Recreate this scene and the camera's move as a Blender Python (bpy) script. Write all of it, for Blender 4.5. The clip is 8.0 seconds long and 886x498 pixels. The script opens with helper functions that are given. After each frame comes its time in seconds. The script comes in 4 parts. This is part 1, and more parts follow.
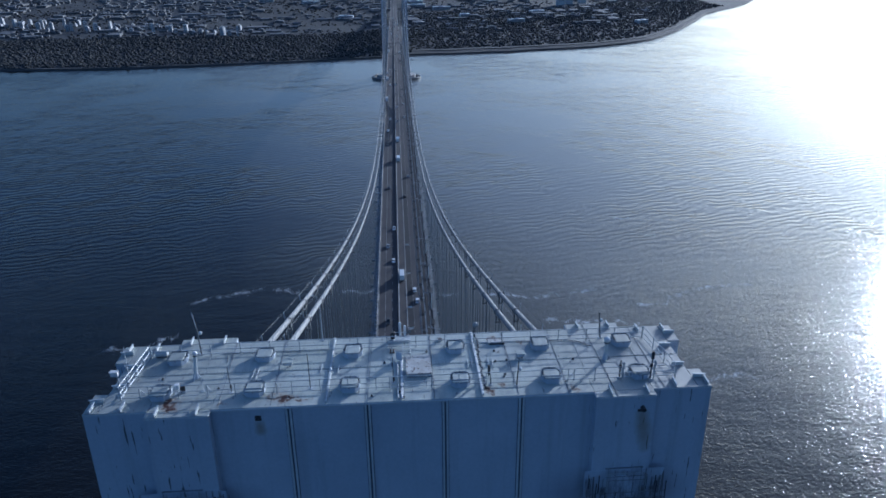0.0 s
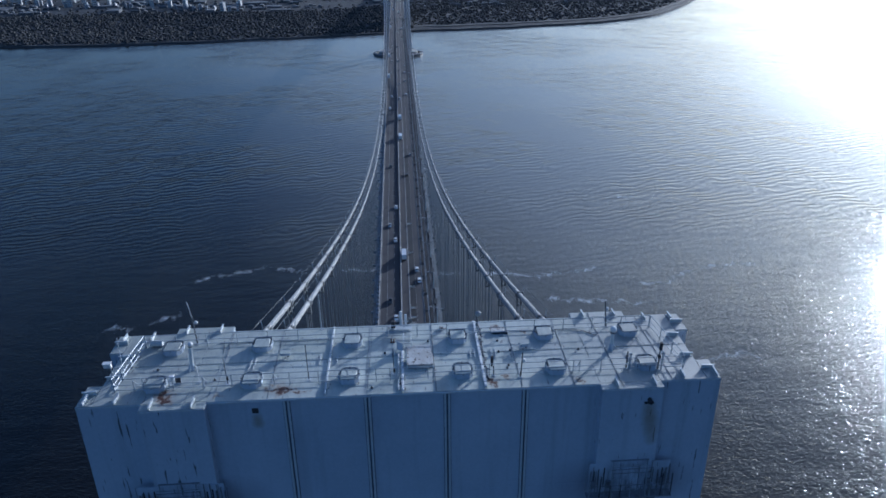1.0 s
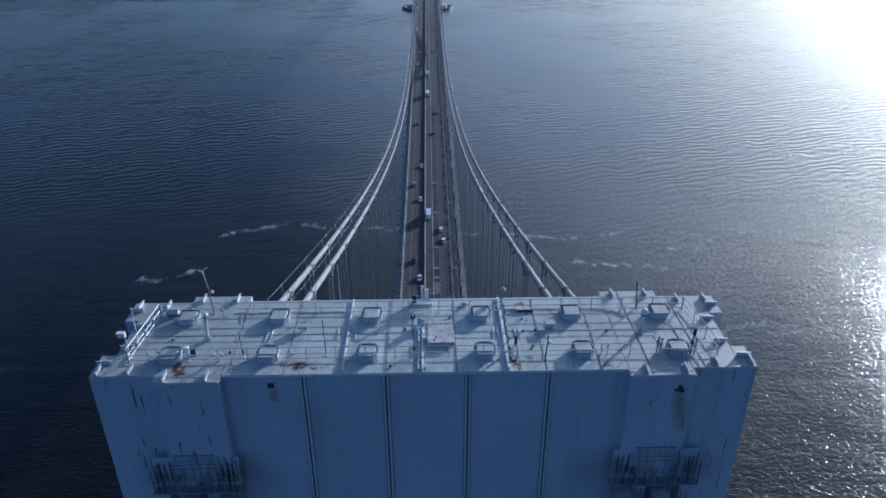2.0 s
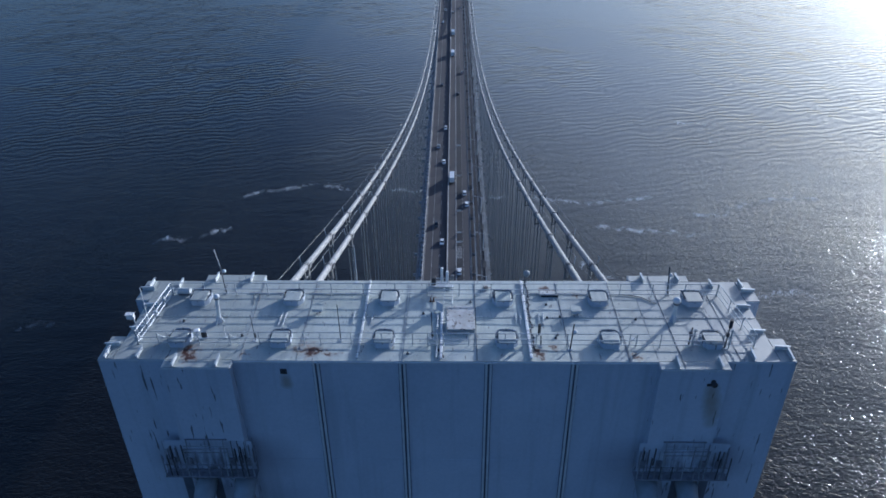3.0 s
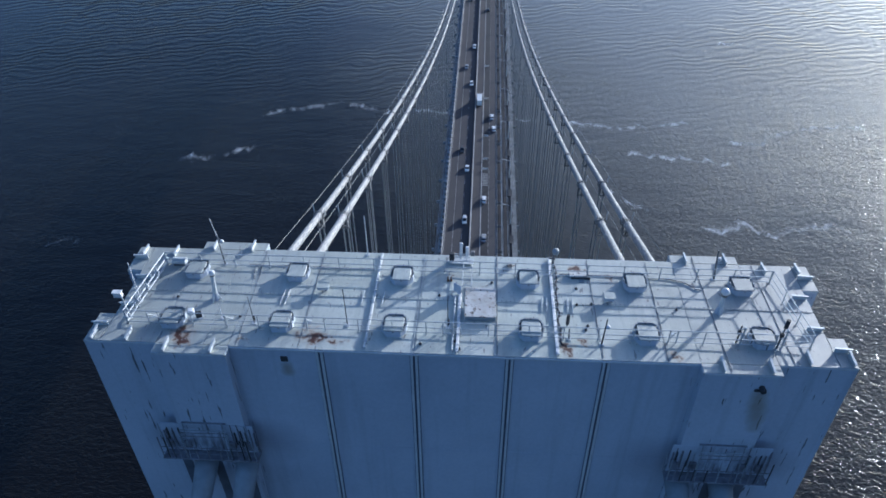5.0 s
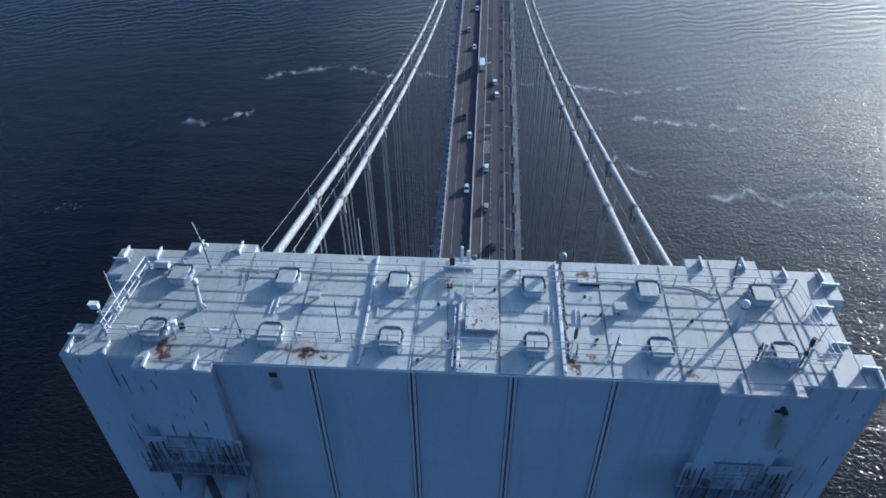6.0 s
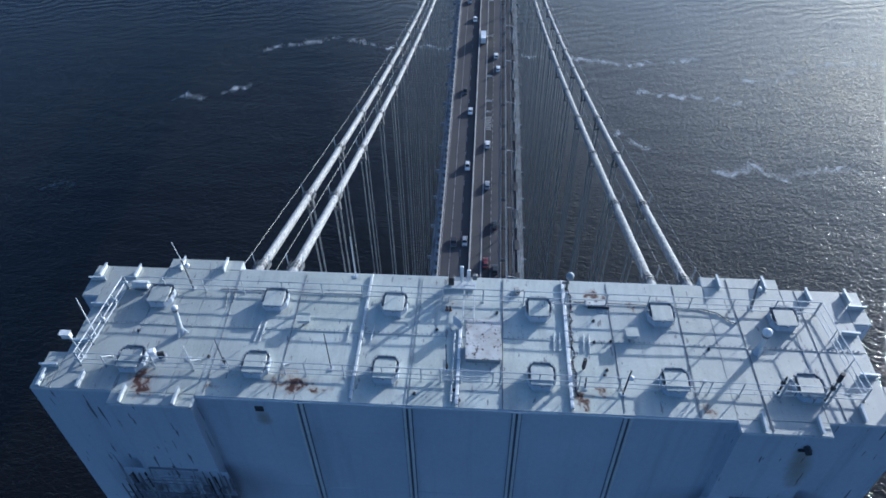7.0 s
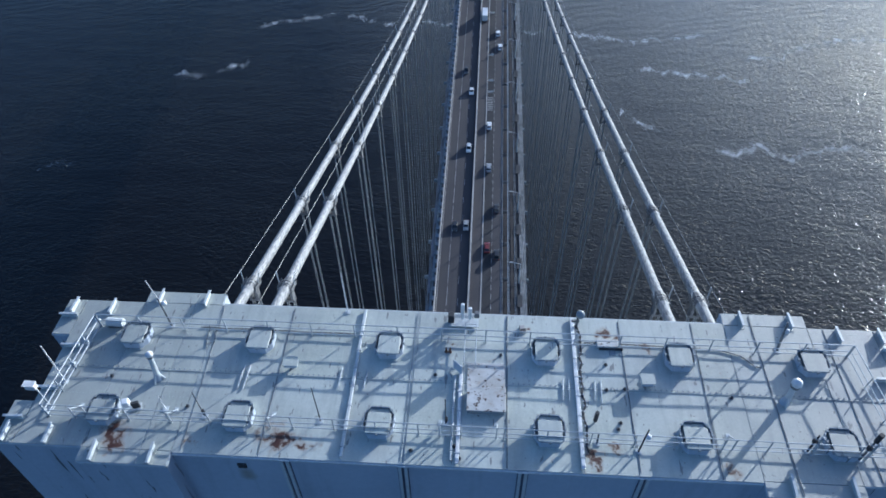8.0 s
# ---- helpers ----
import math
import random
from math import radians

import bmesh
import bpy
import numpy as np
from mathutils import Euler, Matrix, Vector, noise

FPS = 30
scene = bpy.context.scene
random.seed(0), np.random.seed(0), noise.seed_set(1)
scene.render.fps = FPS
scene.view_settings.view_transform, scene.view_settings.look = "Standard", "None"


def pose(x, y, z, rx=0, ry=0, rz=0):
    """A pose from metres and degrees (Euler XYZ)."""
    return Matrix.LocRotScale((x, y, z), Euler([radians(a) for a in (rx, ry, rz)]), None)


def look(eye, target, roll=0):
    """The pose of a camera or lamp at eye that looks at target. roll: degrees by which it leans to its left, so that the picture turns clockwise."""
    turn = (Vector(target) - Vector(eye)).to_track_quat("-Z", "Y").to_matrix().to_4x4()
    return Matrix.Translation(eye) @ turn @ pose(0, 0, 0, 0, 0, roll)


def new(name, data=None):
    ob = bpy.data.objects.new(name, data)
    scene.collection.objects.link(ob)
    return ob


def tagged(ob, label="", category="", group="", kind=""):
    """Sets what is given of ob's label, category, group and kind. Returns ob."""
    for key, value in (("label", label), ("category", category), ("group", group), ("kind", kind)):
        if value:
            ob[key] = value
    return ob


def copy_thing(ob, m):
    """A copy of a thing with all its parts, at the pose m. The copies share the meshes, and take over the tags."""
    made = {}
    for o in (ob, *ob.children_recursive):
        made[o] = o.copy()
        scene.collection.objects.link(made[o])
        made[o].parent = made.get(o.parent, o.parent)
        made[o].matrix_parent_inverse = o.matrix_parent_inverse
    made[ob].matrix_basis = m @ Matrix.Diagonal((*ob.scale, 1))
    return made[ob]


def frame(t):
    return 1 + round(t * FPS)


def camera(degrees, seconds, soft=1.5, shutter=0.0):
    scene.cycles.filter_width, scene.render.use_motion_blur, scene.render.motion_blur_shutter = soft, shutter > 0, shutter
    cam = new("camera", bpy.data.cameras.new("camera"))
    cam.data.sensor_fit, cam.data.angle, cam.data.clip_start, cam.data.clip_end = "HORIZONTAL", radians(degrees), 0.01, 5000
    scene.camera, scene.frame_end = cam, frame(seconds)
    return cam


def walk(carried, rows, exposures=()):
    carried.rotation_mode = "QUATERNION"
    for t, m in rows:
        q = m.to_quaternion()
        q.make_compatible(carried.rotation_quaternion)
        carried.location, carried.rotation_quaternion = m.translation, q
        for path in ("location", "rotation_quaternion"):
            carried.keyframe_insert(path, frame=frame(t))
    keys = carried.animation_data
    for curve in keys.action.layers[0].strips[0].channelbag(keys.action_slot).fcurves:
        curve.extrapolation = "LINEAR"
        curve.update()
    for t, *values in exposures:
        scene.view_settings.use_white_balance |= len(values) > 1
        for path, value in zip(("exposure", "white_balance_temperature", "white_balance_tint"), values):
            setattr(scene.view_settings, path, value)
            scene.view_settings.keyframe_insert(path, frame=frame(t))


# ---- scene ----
cam = camera(65.5, 8.0, soft=1.7)
PATH = [
    (0, (0.139, -44.234, 240.375), (0.257, -42.413, 239.557), -0.4),
    (0.5, (0.188, -43.508, 240.399), (0.302, -41.694, 239.566), -0.5),
    (1, (0.297, -42.473, 240.367), (0.406, -40.679, 239.491), -0.5),
    (1.5, (0.355, -41.255, 240.354), (0.431, -39.486, 239.424), -0.5),
    (1.7, (0.385, -40.722, 240.352), (0.445, -38.964, 239.4), -0.3),
    (3, (0.616, -36.969, 240.322), (0.584, -35.286, 239.242), -0.5),
    (3.5, (0.678, -35.453, 240.333), (0.629, -33.803, 239.203), -0.5),
    (4, (0.731, -33.889, 240.355), (0.655, -32.274, 239.177), -0.6),
    (4.5, (0.839, -32.305, 240.4), (0.744, -30.725, 239.176), -0.7),
    (6, (0.732, -26.585, 240.51), (0.629, -25.115, 239.158), -0.8),
    (6.5, (0.75, -24.544, 240.521), (0.643, -23.101, 239.139), -1.0),
    (7, (0.636, -22.536, 240.546), (0.533, -21.123, 239.134), -1.0),
    (7.5, (0.507, -20.248, 240.504), (0.406, -18.86, 239.068), -1.0),
    (8, (0.468, -17.919, 240.491), (0.364, -16.558, 239.029), -1.2),
]
walk(cam, [(t, look(eye, target, roll)) for t, eye, target, roll in PATH],
     exposures=[(0, -0.18, 5120, 10), (1.5, -0.14, 5270, 11), (3, 0.08, 5440, 12), (4.5, 0.38, 5580, 11), (6, 0.50, 5590, 9), (8, 0.47, 5550, 8)])

# ---- light ----
SUN_ELEVATION, SUN_AZIMUTH = 13.0, 43.5  # azimuth to the right of the bridge's axis (+y)


def sun_way(elevation, azimuth):
    e, a = radians(elevation), radians(azimuth)
    return Vector((math.sin(a) * math.cos(e), math.cos(a) * math.cos(e), math.sin(e)))


world = bpy.data.worlds.new("sky")
scene.world = world
world.use_nodes = True
sky = world.node_tree.nodes.new("ShaderNodeTexSky")
sky.sky_type, sky.sun_disc = "NISHITA", False
sky.sun_elevation, sky.sun_rotation = radians(SUN_ELEVATION), radians(SUN_AZIMUTH)
sky.air_density, sky.dust_density, sky.ozone_density = 1.0, 3.6, 2.6
background = world.node_tree.nodes["Background"]
tint = world.node_tree.nodes.new("ShaderNodeMix")  # the whole sky a little bluer
tint.data_type, tint.blend_type = "RGBA", "MULTIPLY"
tint.inputs[0].default_value, tint.inputs[7].default_value = 1.0, (0.85, 1.0, 1.22, 1)
world.node_tree.links.new(sky.outputs[0], tint.inputs[6])
world.node_tree.links.new(tint.outputs[2], background.inputs[0])
background.inputs[1].default_value = 0.145
sun_light = bpy.data.lights.new("sun", "SUN")
sun_light.energy, sun_light.angle, sun_light.color = 4.8, radians(0.55), (1.0, 0.972, 0.935)
new("sun", sun_light).matrix_world = look(sun_way(SUN_ELEVATION, SUN_AZIMUTH) * 900, (0, 0, 0))


# ---- materials ----
class Nodes:
    """A small wrapper to write node materials in few lines."""

    def __init__(self, name, roughness=0.6, metallic=0.0):
        self.m = bpy.data.materials.new(name)
        self.m.use_nodes = True
        self.t = self.m.node_tree
        self.b = self.t.nodes["Principled BSDF"]
        self.b.inputs["Roughness"].default_value = roughness
        self.b.inputs["Metallic"].default_value = metallic
        self.geo = self.t.nodes.new("ShaderNodeNewGeometry")
        self.pos = self.geo.outputs["Position"]
        self.ragged = None

    def rag(self, scale, amount):
        """Positions pushed about by noise, for near()"""
        n = self.t.nodes.new("ShaderNodeTexNoise")
        n.inputs["Scale"].default_value, n.inputs["Detail"].default_value = scale, 5.0
        self.put(n.inputs["Vector"], self.pos)
        s = self.t.nodes.new("ShaderNodeVectorMath")
        s.operation = "MULTIPLY_ADD"
        self.put(s.inputs[0], n.outputs["Color"])
        s.inputs[1].default_value = (amount, amount, 0)
        self.put(s.inputs[2], self.pos)
        back = self.t.nodes.new("ShaderNodeVectorMath")
        back.operation = "SUBTRACT"
        self.put(back.inputs[0], s.outputs[0])
        back.inputs[1].default_value = (amount / 2, amount / 2, 0)
        self.ragged = back.outputs[0]

    def put(self, socket, value):
        if isinstance(value, bpy.types.NodeSocket):
            self.t.links.new(value, socket)
        else:
            socket.default_value = value

    def scaled(self, scale):
        n = self.t.nodes.new("ShaderNodeVectorMath")
        n.operation = "MULTIPLY"
        self.put(n.inputs[0], self.pos)
        n.inputs[1].default_value = scale
        return n.outputs[0]

    def noise(self, scale, detail=4.0, rough=0.55, vector=None, distortion=0.0):
        n = self.t.nodes.new("ShaderNodeTexNoise")
        n.inputs["Scale"].default_value, n.inputs["Detail"].default_value = scale, detail
        n.inputs["Roughness"].default_value, n.inputs["Distortion"].default_value = rough, distortion
        self.put(n.inputs["Vector"], vector or self.pos)
        return n.outputs[0]

    def ramp(self, value, lo, hi, a=0.0, b=1.0):
        n = self.t.nodes.new("ShaderNodeMapRange")
        for k, v in enumerate((value, lo, hi, a, b)):
            self.put(n.inputs[k], v)
        return n.outputs[0]

    def math(self, op, a, b=0.0):
        n = self.t.nodes.new("ShaderNodeMath")
        n.operation = op
        self.put(n.inputs[0], a)
        self.put(n.inputs[1], b)
        return n.outputs[0]

    def mix(self, fac, a, b):
        n = self.t.nodes.new("ShaderNodeMix")
        n.data_type = "RGBA"
        self.put(n.inputs[0], fac)
        for k, c in ((6, a), (7, b)):
            self.put(n.inputs[k], (*c, 1) if isinstance(c, tuple) else c)
        return n.outputs[2]

    def near(self, place, r0, r1):
        """1 within r0 of the place, 0 beyond r1"""
        n = self.t.nodes.new("ShaderNodeVectorMath")
        n.operation = "DISTANCE"
        self.put(n.inputs[0], self.ragged or self.pos)
        n.inputs[1].default_value = place
        return self.ramp(n.outputs["Value"], r0, r1, 1.0, 0.0)

    def random(self):
        return self.t.nodes.new("ShaderNodeObjectInfo").outputs["Random"]

    def island(self):
        return self.geo.outputs["Random Per Island"]

    def axis(self, k):
        n = self.t.nodes.new("ShaderNodeSeparateXYZ")
        self.put(n.inputs[0], self.pos)
        return n.outputs[k]

    def bump(self, height, strength, distance):
        n = self.t.nodes.new("ShaderNodeBump")
        n.inputs["Strength"].default_value, n.inputs["Distance"].default_value = strength, distance
        self.put(n.inputs["Height"], height)
        self.put(self.b.inputs["Normal"], n.outputs[0])

    def done(self, color, roughness=None):
        self.put(self.b.inputs["Base Color"], (*color, 1) if isinstance(color, tuple) else color)
        if roughness is not None:
            self.put(self.b.inputs["Roughness"], roughness)
        return self.m


def plain(name, color, roughness=0.6, metallic=0.0, grain=6.0, spread=0.25):
    """A paint or metal with two scales of uneven tone."""
    n = Nodes(name, roughness, metallic)
    dark = tuple(c * (1 - spread) for c in color)
    light = tuple(min(1, c * (1 + spread * 0.6)) for c in color)
    both = n.math("ADD", n.math("MULTIPLY", n.noise(grain, 5), 0.6), n.math("MULTIPLY", n.noise(grain * 0.13, 3), 0.4))
    n.bump(n.noise(grain * 4, 3), 0.15, 0.01)
    return n.done(n.mix(n.ramp(both, 0.3, 0.7), dark, light), n.ramp(both, 0.3, 0.7, roughness + 0.08, roughness - 0.08))


RUST_SPOTS = ((-16.9, -2.6, 0.6), (-16.75, -3.05, 0.55), (-16.65, -3.4, 0.4), (-9.1, -2.55, 0.7), (-8.4, -2.6, 0.45), (-7.4, -2.85, 0.45), (7.2, 4.3, 0.5), (8.0, 4.0, 0.3), (6.3, -2.7, 0.4), (0.7, 1.4, 0.3), (1.6, 2.4, 0.2), (3.2, 4.6, 0.3), (-0.6, 3.3, 0.2), (6.1, -3.2, 0.3), (7.2, -2.3, 0.25), (9.4, 3.4, 0.3), (-13.0, -3.0, 0.3), (12.6, -3.2, 0.35))


def roof_paint():
    n = Nodes("roof_paint", 0.5)
    fine, broad = n.noise(9, 6, 0.65), n.noise(0.55, 4)
    tone = n.math("ADD", n.math("MULTIPLY", fine, 0.45), n.math("MULTIPLY", broad, 0.55))
    c = n.mix(n.ramp(tone, 0.32, 0.68), (0.365, 0.388, 0.338), (0.56, 0.582, 0.51))
    c = n.mix(n.ramp(n.random(), 0.0, 1.0, 0.0, 0.4), c, (0.50, 0.53, 0.52))
    grime = n.noise(1.0, 5, 0.6, n.scaled((2.6, 0.35, 1)))
    c = n.mix(n.ramp(grime, 0.47, 0.75, 0.0, 0.45), c, (0.235, 0.245, 0.235))
    # vignette painted in: both leg heads darker, the one towards the sea rust-tinged
    left_dim = n.ramp(n.math("ADD", n.math("MULTIPLY", n.axis(0), -1.0), n.math("MULTIPLY", broad, 6.0)), 10.0, 23.0, 0.0, 0.62)
    c = n.mix(left_dim, c, (0.235, 0.25, 0.245))
    warm = n.ramp(n.math("ADD", n.axis(0), n.math("MULTIPLY", broad, 6.0)), 10.0, 24.0, 0.0, 0.66)
    c = n.mix(warm, c, (0.31, 0.285, 0.265))
    spots = n.ramp(n.noise(4.2, 4, 0.6), 0.655, 0.71, 0.0, 0.85)
    c = n.mix(spots, c, (0.16, 0.15, 0.14))
    worn = n.math("MULTIPLY", n.ramp(n.noise(2.2, 6, 0.7), 0.63, 0.7), n.ramp(n.noise(0.35, 2), 0.5, 0.65))
    c = n.mix(n.math("MULTIPLY", worn, 0.6), c, (0.30, 0.20, 0.13))
    dull = n.ramp(n.noise(0.28, 5, 0.65), 0.50, 0.68, 0.0, 0.42)
    c = n.mix(dull, c, (0.27, 0.285, 0.275))
    scuff = n.math("MULTIPLY", n.ramp(n.noise(1.0, 3, 0.5, n.scaled((4.5, 1.1, 1.0))), 0.665, 0.70), 0.75)
    c = n.mix(scuff, c, (0.13, 0.125, 0.13))
    n.rag(1.6, 2.2)
    rust = 0.0
    edge = n.noise(4.5, 8, 0.75)
    for x, y, r in RUST_SPOTS:
        rust = n.math("MAXIMUM", rust, n.near((x, y, 210.4), 0.1 * r, 1.9 * r))
    stain = n.ramp(n.math("ADD", rust, n.math("MULTIPLY", edge, 0.8)), 0.7, 1.2)
    c = n.mix(n.math("MULTIPLY", stain, 0.6), c, (0.27, 0.165, 0.10))
    core = n.ramp(n.math("ADD", rust, n.math("MULTIPLY", edge, 0.9)), 1.05, 1.28)
    c = n.mix(core, c, (0.07, 0.028, 0.017))
    n.bump(n.math("ADD", fine, n.math("MULTIPLY", broad, 2.0)), 0.25, 0.02)
    return n.done(c, n.ramp(tone, 0.3, 0.7, 0.6, 0.42))


def blistered_paint():
    n = Nodes("blistered_paint", 0.65)
    c = n.mix(n.ramp(n.noise(1.1, 5), 0.35, 0.65), (0.40, 0.39, 0.37), (0.56, 0.56, 0.54))
    c = n.mix(n.ramp(n.noise(2.6, 5, 0.65), 0.52, 0.72, 0.0, 0.6), c, (0.30, 0.22, 0.16))
    c = n.mix(n.ramp(n.noise(5.0, 4, 0.6), 0.585, 0.63), c, (0.07, 0.045, 0.035))
    n.bump(n.noise(7, 4), 0.4, 0.02)
    return n.done(c)


def face_paint():
    n = Nodes("face_paint", 0.5)
    fine, broad = n.noise(4, 5, 0.6), n.noise(0.12, 3)
    tone = n.math("ADD", n.math("MULTIPLY", fine, 0.35), n.math("MULTIPLY", broad, 0.65))
    c = n.mix(n.ramp(tone, 0.35, 0.65), (0.35, 0.395, 0.46), (0.45, 0.495, 0.56))
    runs = n.noise(1.0, 4, 0.6, n.scaled((1.2, 1.2, 0.05)))
    c = n.mix(n.ramp(runs, 0.52, 0.72, 0.0, 0.42), c, (0.25, 0.28, 0.32))
    far_out = n.ramp(n.math("ABSOLUTE", n.axis(0)), 13.2, 14.2)
    streak = n.noise(1.0, 2, 0.5, n.scaled((4.2, 4.2, 0.42)))
    drip = n.math("MULTIPLY", n.ramp(streak, 0.655, 0.685), far_out)
    c = n.mix(drip, c, (0.09, 0.10, 0.11))
    for x, z, r in ((17.25, 208.6, 0.55), (17.35, 207.9, 0.65), (17.5, 207.2, 0.7), (17.62, 206.4, 0.65), (17.7, 205.6, 0.5), (-10.45, 208.8, 0.35), (-10.42, 208.3, 0.4)):
        c = n.mix(n.math("MULTIPLY", n.near((x, -3.9, z), 0.1, r + 0.2), 0.95), c, (0.20, 0.16, 0.085))
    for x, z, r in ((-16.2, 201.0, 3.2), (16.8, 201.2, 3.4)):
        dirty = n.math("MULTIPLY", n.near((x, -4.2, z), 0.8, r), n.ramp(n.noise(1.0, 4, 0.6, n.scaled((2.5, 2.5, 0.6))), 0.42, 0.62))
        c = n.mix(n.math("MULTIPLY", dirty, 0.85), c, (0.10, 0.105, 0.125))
    # soft shade beside the galleries, put into the paint as navy patches
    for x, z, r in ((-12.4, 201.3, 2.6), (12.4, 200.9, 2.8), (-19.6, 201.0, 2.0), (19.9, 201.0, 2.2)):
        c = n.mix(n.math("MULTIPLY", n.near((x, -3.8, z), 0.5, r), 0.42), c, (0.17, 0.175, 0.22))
    n.bump(n.math("ADD", n.math("MULTIPLY", fine, 0.3), n.noise(0.5, 2)), 0.3, 0.05)
    return n.done(c, 0.55)


def water_surface():
    n = Nodes("sea_water", 0.16)
    n.b.inputs["IOR"].default_value, n.b.inputs["Specular IOR Level"].default_value = 1.333, 0.48
    chop = n.noise(0.43, 2.5, 0.5, n.scaled((0.8, 1.2, 1.0)), 0.9)
    ripple = n.noise(1.15, 1.5, 0.5, n.scaled((0.85, 1.2, 1.0)), 0.6)
    swell = n.noise(0.045, 3, 0.5, n.scaled((0.6, 1.5, 1.0)))
    wave = n.t.nodes.new("ShaderNodeTexWave")
    wave.inputs["Scale"].default_value, wave.inputs["Distortion"].default_value, wave.inputs["Detail"].default_value = 0.036, 13.0, 3.5
    wave.inputs["Detail Scale"].default_value = 0.8
    turned = n.t.nodes.new("ShaderNodeMapping")
    turned.inputs["Rotation"].default_value = (0, 0, radians(72))
    n.put(turned.inputs["Vector"], n.pos)
    n.put(wave.inputs["Vector"], turned.outputs[0])
    calm = n.ramp(n.noise(0.006, 4, 0.55), 0.35, 0.65, 0.6, 1.1)
    trains = n.math("MULTIPLY", n.ramp(n.noise(0.004, 2), 0.36, 0.54, 0.04, 0.28), n.math("MULTIPLY", n.ramp(n.axis(1), 330.0, 500.0), n.ramp(n.axis(1), 700.0, 1100.0, 1.0, 0.7)))
    slick = n.ramp(n.axis(1), 330.0, 640.0, 1.0, 0.17)  # the far strait lies calmer, in the lee of the shore
    rise = n.math("ADD", n.math("MULTIPLY", chop, n.ramp(n.axis(1), -60.0, 300.0, 0.50, 0.56)), n.math("MULTIPLY", ripple, n.ramp(n.axis(1), -60.0, 300.0, 0.14, 0.18)))
    height = n.math("ADD", n.math("MULTIPLY", n.math("MULTIPLY", rise, calm), slick), n.math("MULTIPLY", n.math("MULTIPLY", swell, 0.6), slick))
    height = n.math("ADD", height, n.math("MULTIPLY", wave.outputs["Fac"], trains))
    n.bump(height, 1.0, 1.0)
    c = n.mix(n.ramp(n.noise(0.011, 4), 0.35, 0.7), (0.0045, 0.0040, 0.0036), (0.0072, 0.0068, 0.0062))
    # haze painted as a paler silty colour, rightwards and far beyond the foam seams
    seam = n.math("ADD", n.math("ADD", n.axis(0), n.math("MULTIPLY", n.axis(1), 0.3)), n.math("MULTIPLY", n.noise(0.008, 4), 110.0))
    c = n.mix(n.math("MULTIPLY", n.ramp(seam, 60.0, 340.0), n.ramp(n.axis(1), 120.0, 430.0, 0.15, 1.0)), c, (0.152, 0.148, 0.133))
    rough = n.math("MULTIPLY", n.ramp(n.noise(0.3, 3), 0.35, 0.65, 0.06, 0.12), n.ramp(n.axis(1), 330.0, 640.0, 1.0, 0.8))
    return n.done(c, rough)


def asphalt():
    n = Nodes("asphalt", 0.85)
    c = n.mix(n.noise(1.5, 6, 0.7), (0.037, 0.034, 0.038), (0.060, 0.055, 0.059))
    wheel = n.noise(1.0, 3, 0.5, n.scaled((1.4, 0.02, 1)))
    c = n.mix(n.ramp(wheel, 0.45, 0.7, 0.0, 0.5), c, (0.06, 0.056, 0.057))
    n.bump(n.noise(8, 3), 0.2, 0.02)
    return n.done(c)


def land_cover():
    n = Nodes("land_cover", 0.9)
    c = n.mix(n.ramp(n.noise(0.012, 6, 0.65), 0.35, 0.65), (0.022, 0.024, 0.027), (0.038, 0.040, 0.043))
    c = n.mix(n.ramp(n.noise(0.05, 5, 0.7), 0.55, 0.75, 0.0, 0.7), c, (0.055, 0.056, 0.058))
    n.bump(n.noise(0.06, 5), 0.6, 4.0)
    return n.done(c)


def foliage():
    n = Nodes("woodland_foliage", 0.9)
    c = n.mix(n.island(), (0.027, 0.027, 0.028), (0.040, 0.040, 0.038))
    return n.done(n.mix(n.noise(0.4, 4), c, (0.044, 0.045, 0.042)))


def house_paint():
    n = Nodes("far_house_paint", 0.8)
    c = n.mix(n.island(), (0.07, 0.072, 0.075), (0.16, 0.165, 0.17))
    return n.done(n.mix(n.ramp(n.noise(0.3, 3), 0.4, 0.7, 0.0, 0.5), c, (0.1, 0.1, 0.1)))


M_ROOF, M_FACE, M_WATER, M_ASPHALT, M_LAND, M_TREE, M_HOUSE = roof_paint(), face_paint(), water_surface(), asphalt(), land_cover(), foliage(), house_paint()
M_BLISTER = blistered_paint()
M_RUST = plain("rust", (0.11, 0.05, 0.03), 0.9, 0.0, 12.0, 0.4)
M_TRIM = plain("pale_blue_grey_paint", (0.50, 0.53, 0.535), 0.5, 0.0, 5.0, 0.2)
M_WHITE = plain("white_paint", (0.70, 0.70, 0.69), 0.5, 0.0, 4.0, 0.28)
M_RAIL = plain("galvanised_rail", (0.44, 0.47, 0.49), 0.5, 0.2, 7.0, 0.25)
M_GAP_SHADE = plain("gap_shade_navy", (0.10, 0.12, 0.17), 0.7, 0.0, 2.0, 0.3)
M_DARK = plain("dark_rubber_grime_and_shade", (0.035, 0.036, 0.04), 0.7, 0.0, 5.0, 0.3)
def cable_paint():
    n = Nodes("cable_wrap_paint", 0.8)
    streak = n.noise(1.0, 5, 0.6, n.scaled((7.0, 0.25, 7.0)))
    rings = n.noise(1.0, 3, 0.5, n.scaled((0.6, 2.2, 0.6)))
    c = n.mix(n.ramp(streak, 0.35, 0.65), (0.15, 0.155, 0.16), (0.39, 0.395, 0.39))
    c = n.mix(n.ramp(rings, 0.55, 0.72, 0.0, 0.45), c, (0.15, 0.15, 0.15))
    n.bump(n.math("ADD", n.noise(1.0, 2, 0.5, n.scaled((1, 12, 1))), streak), 0.3, 0.03)
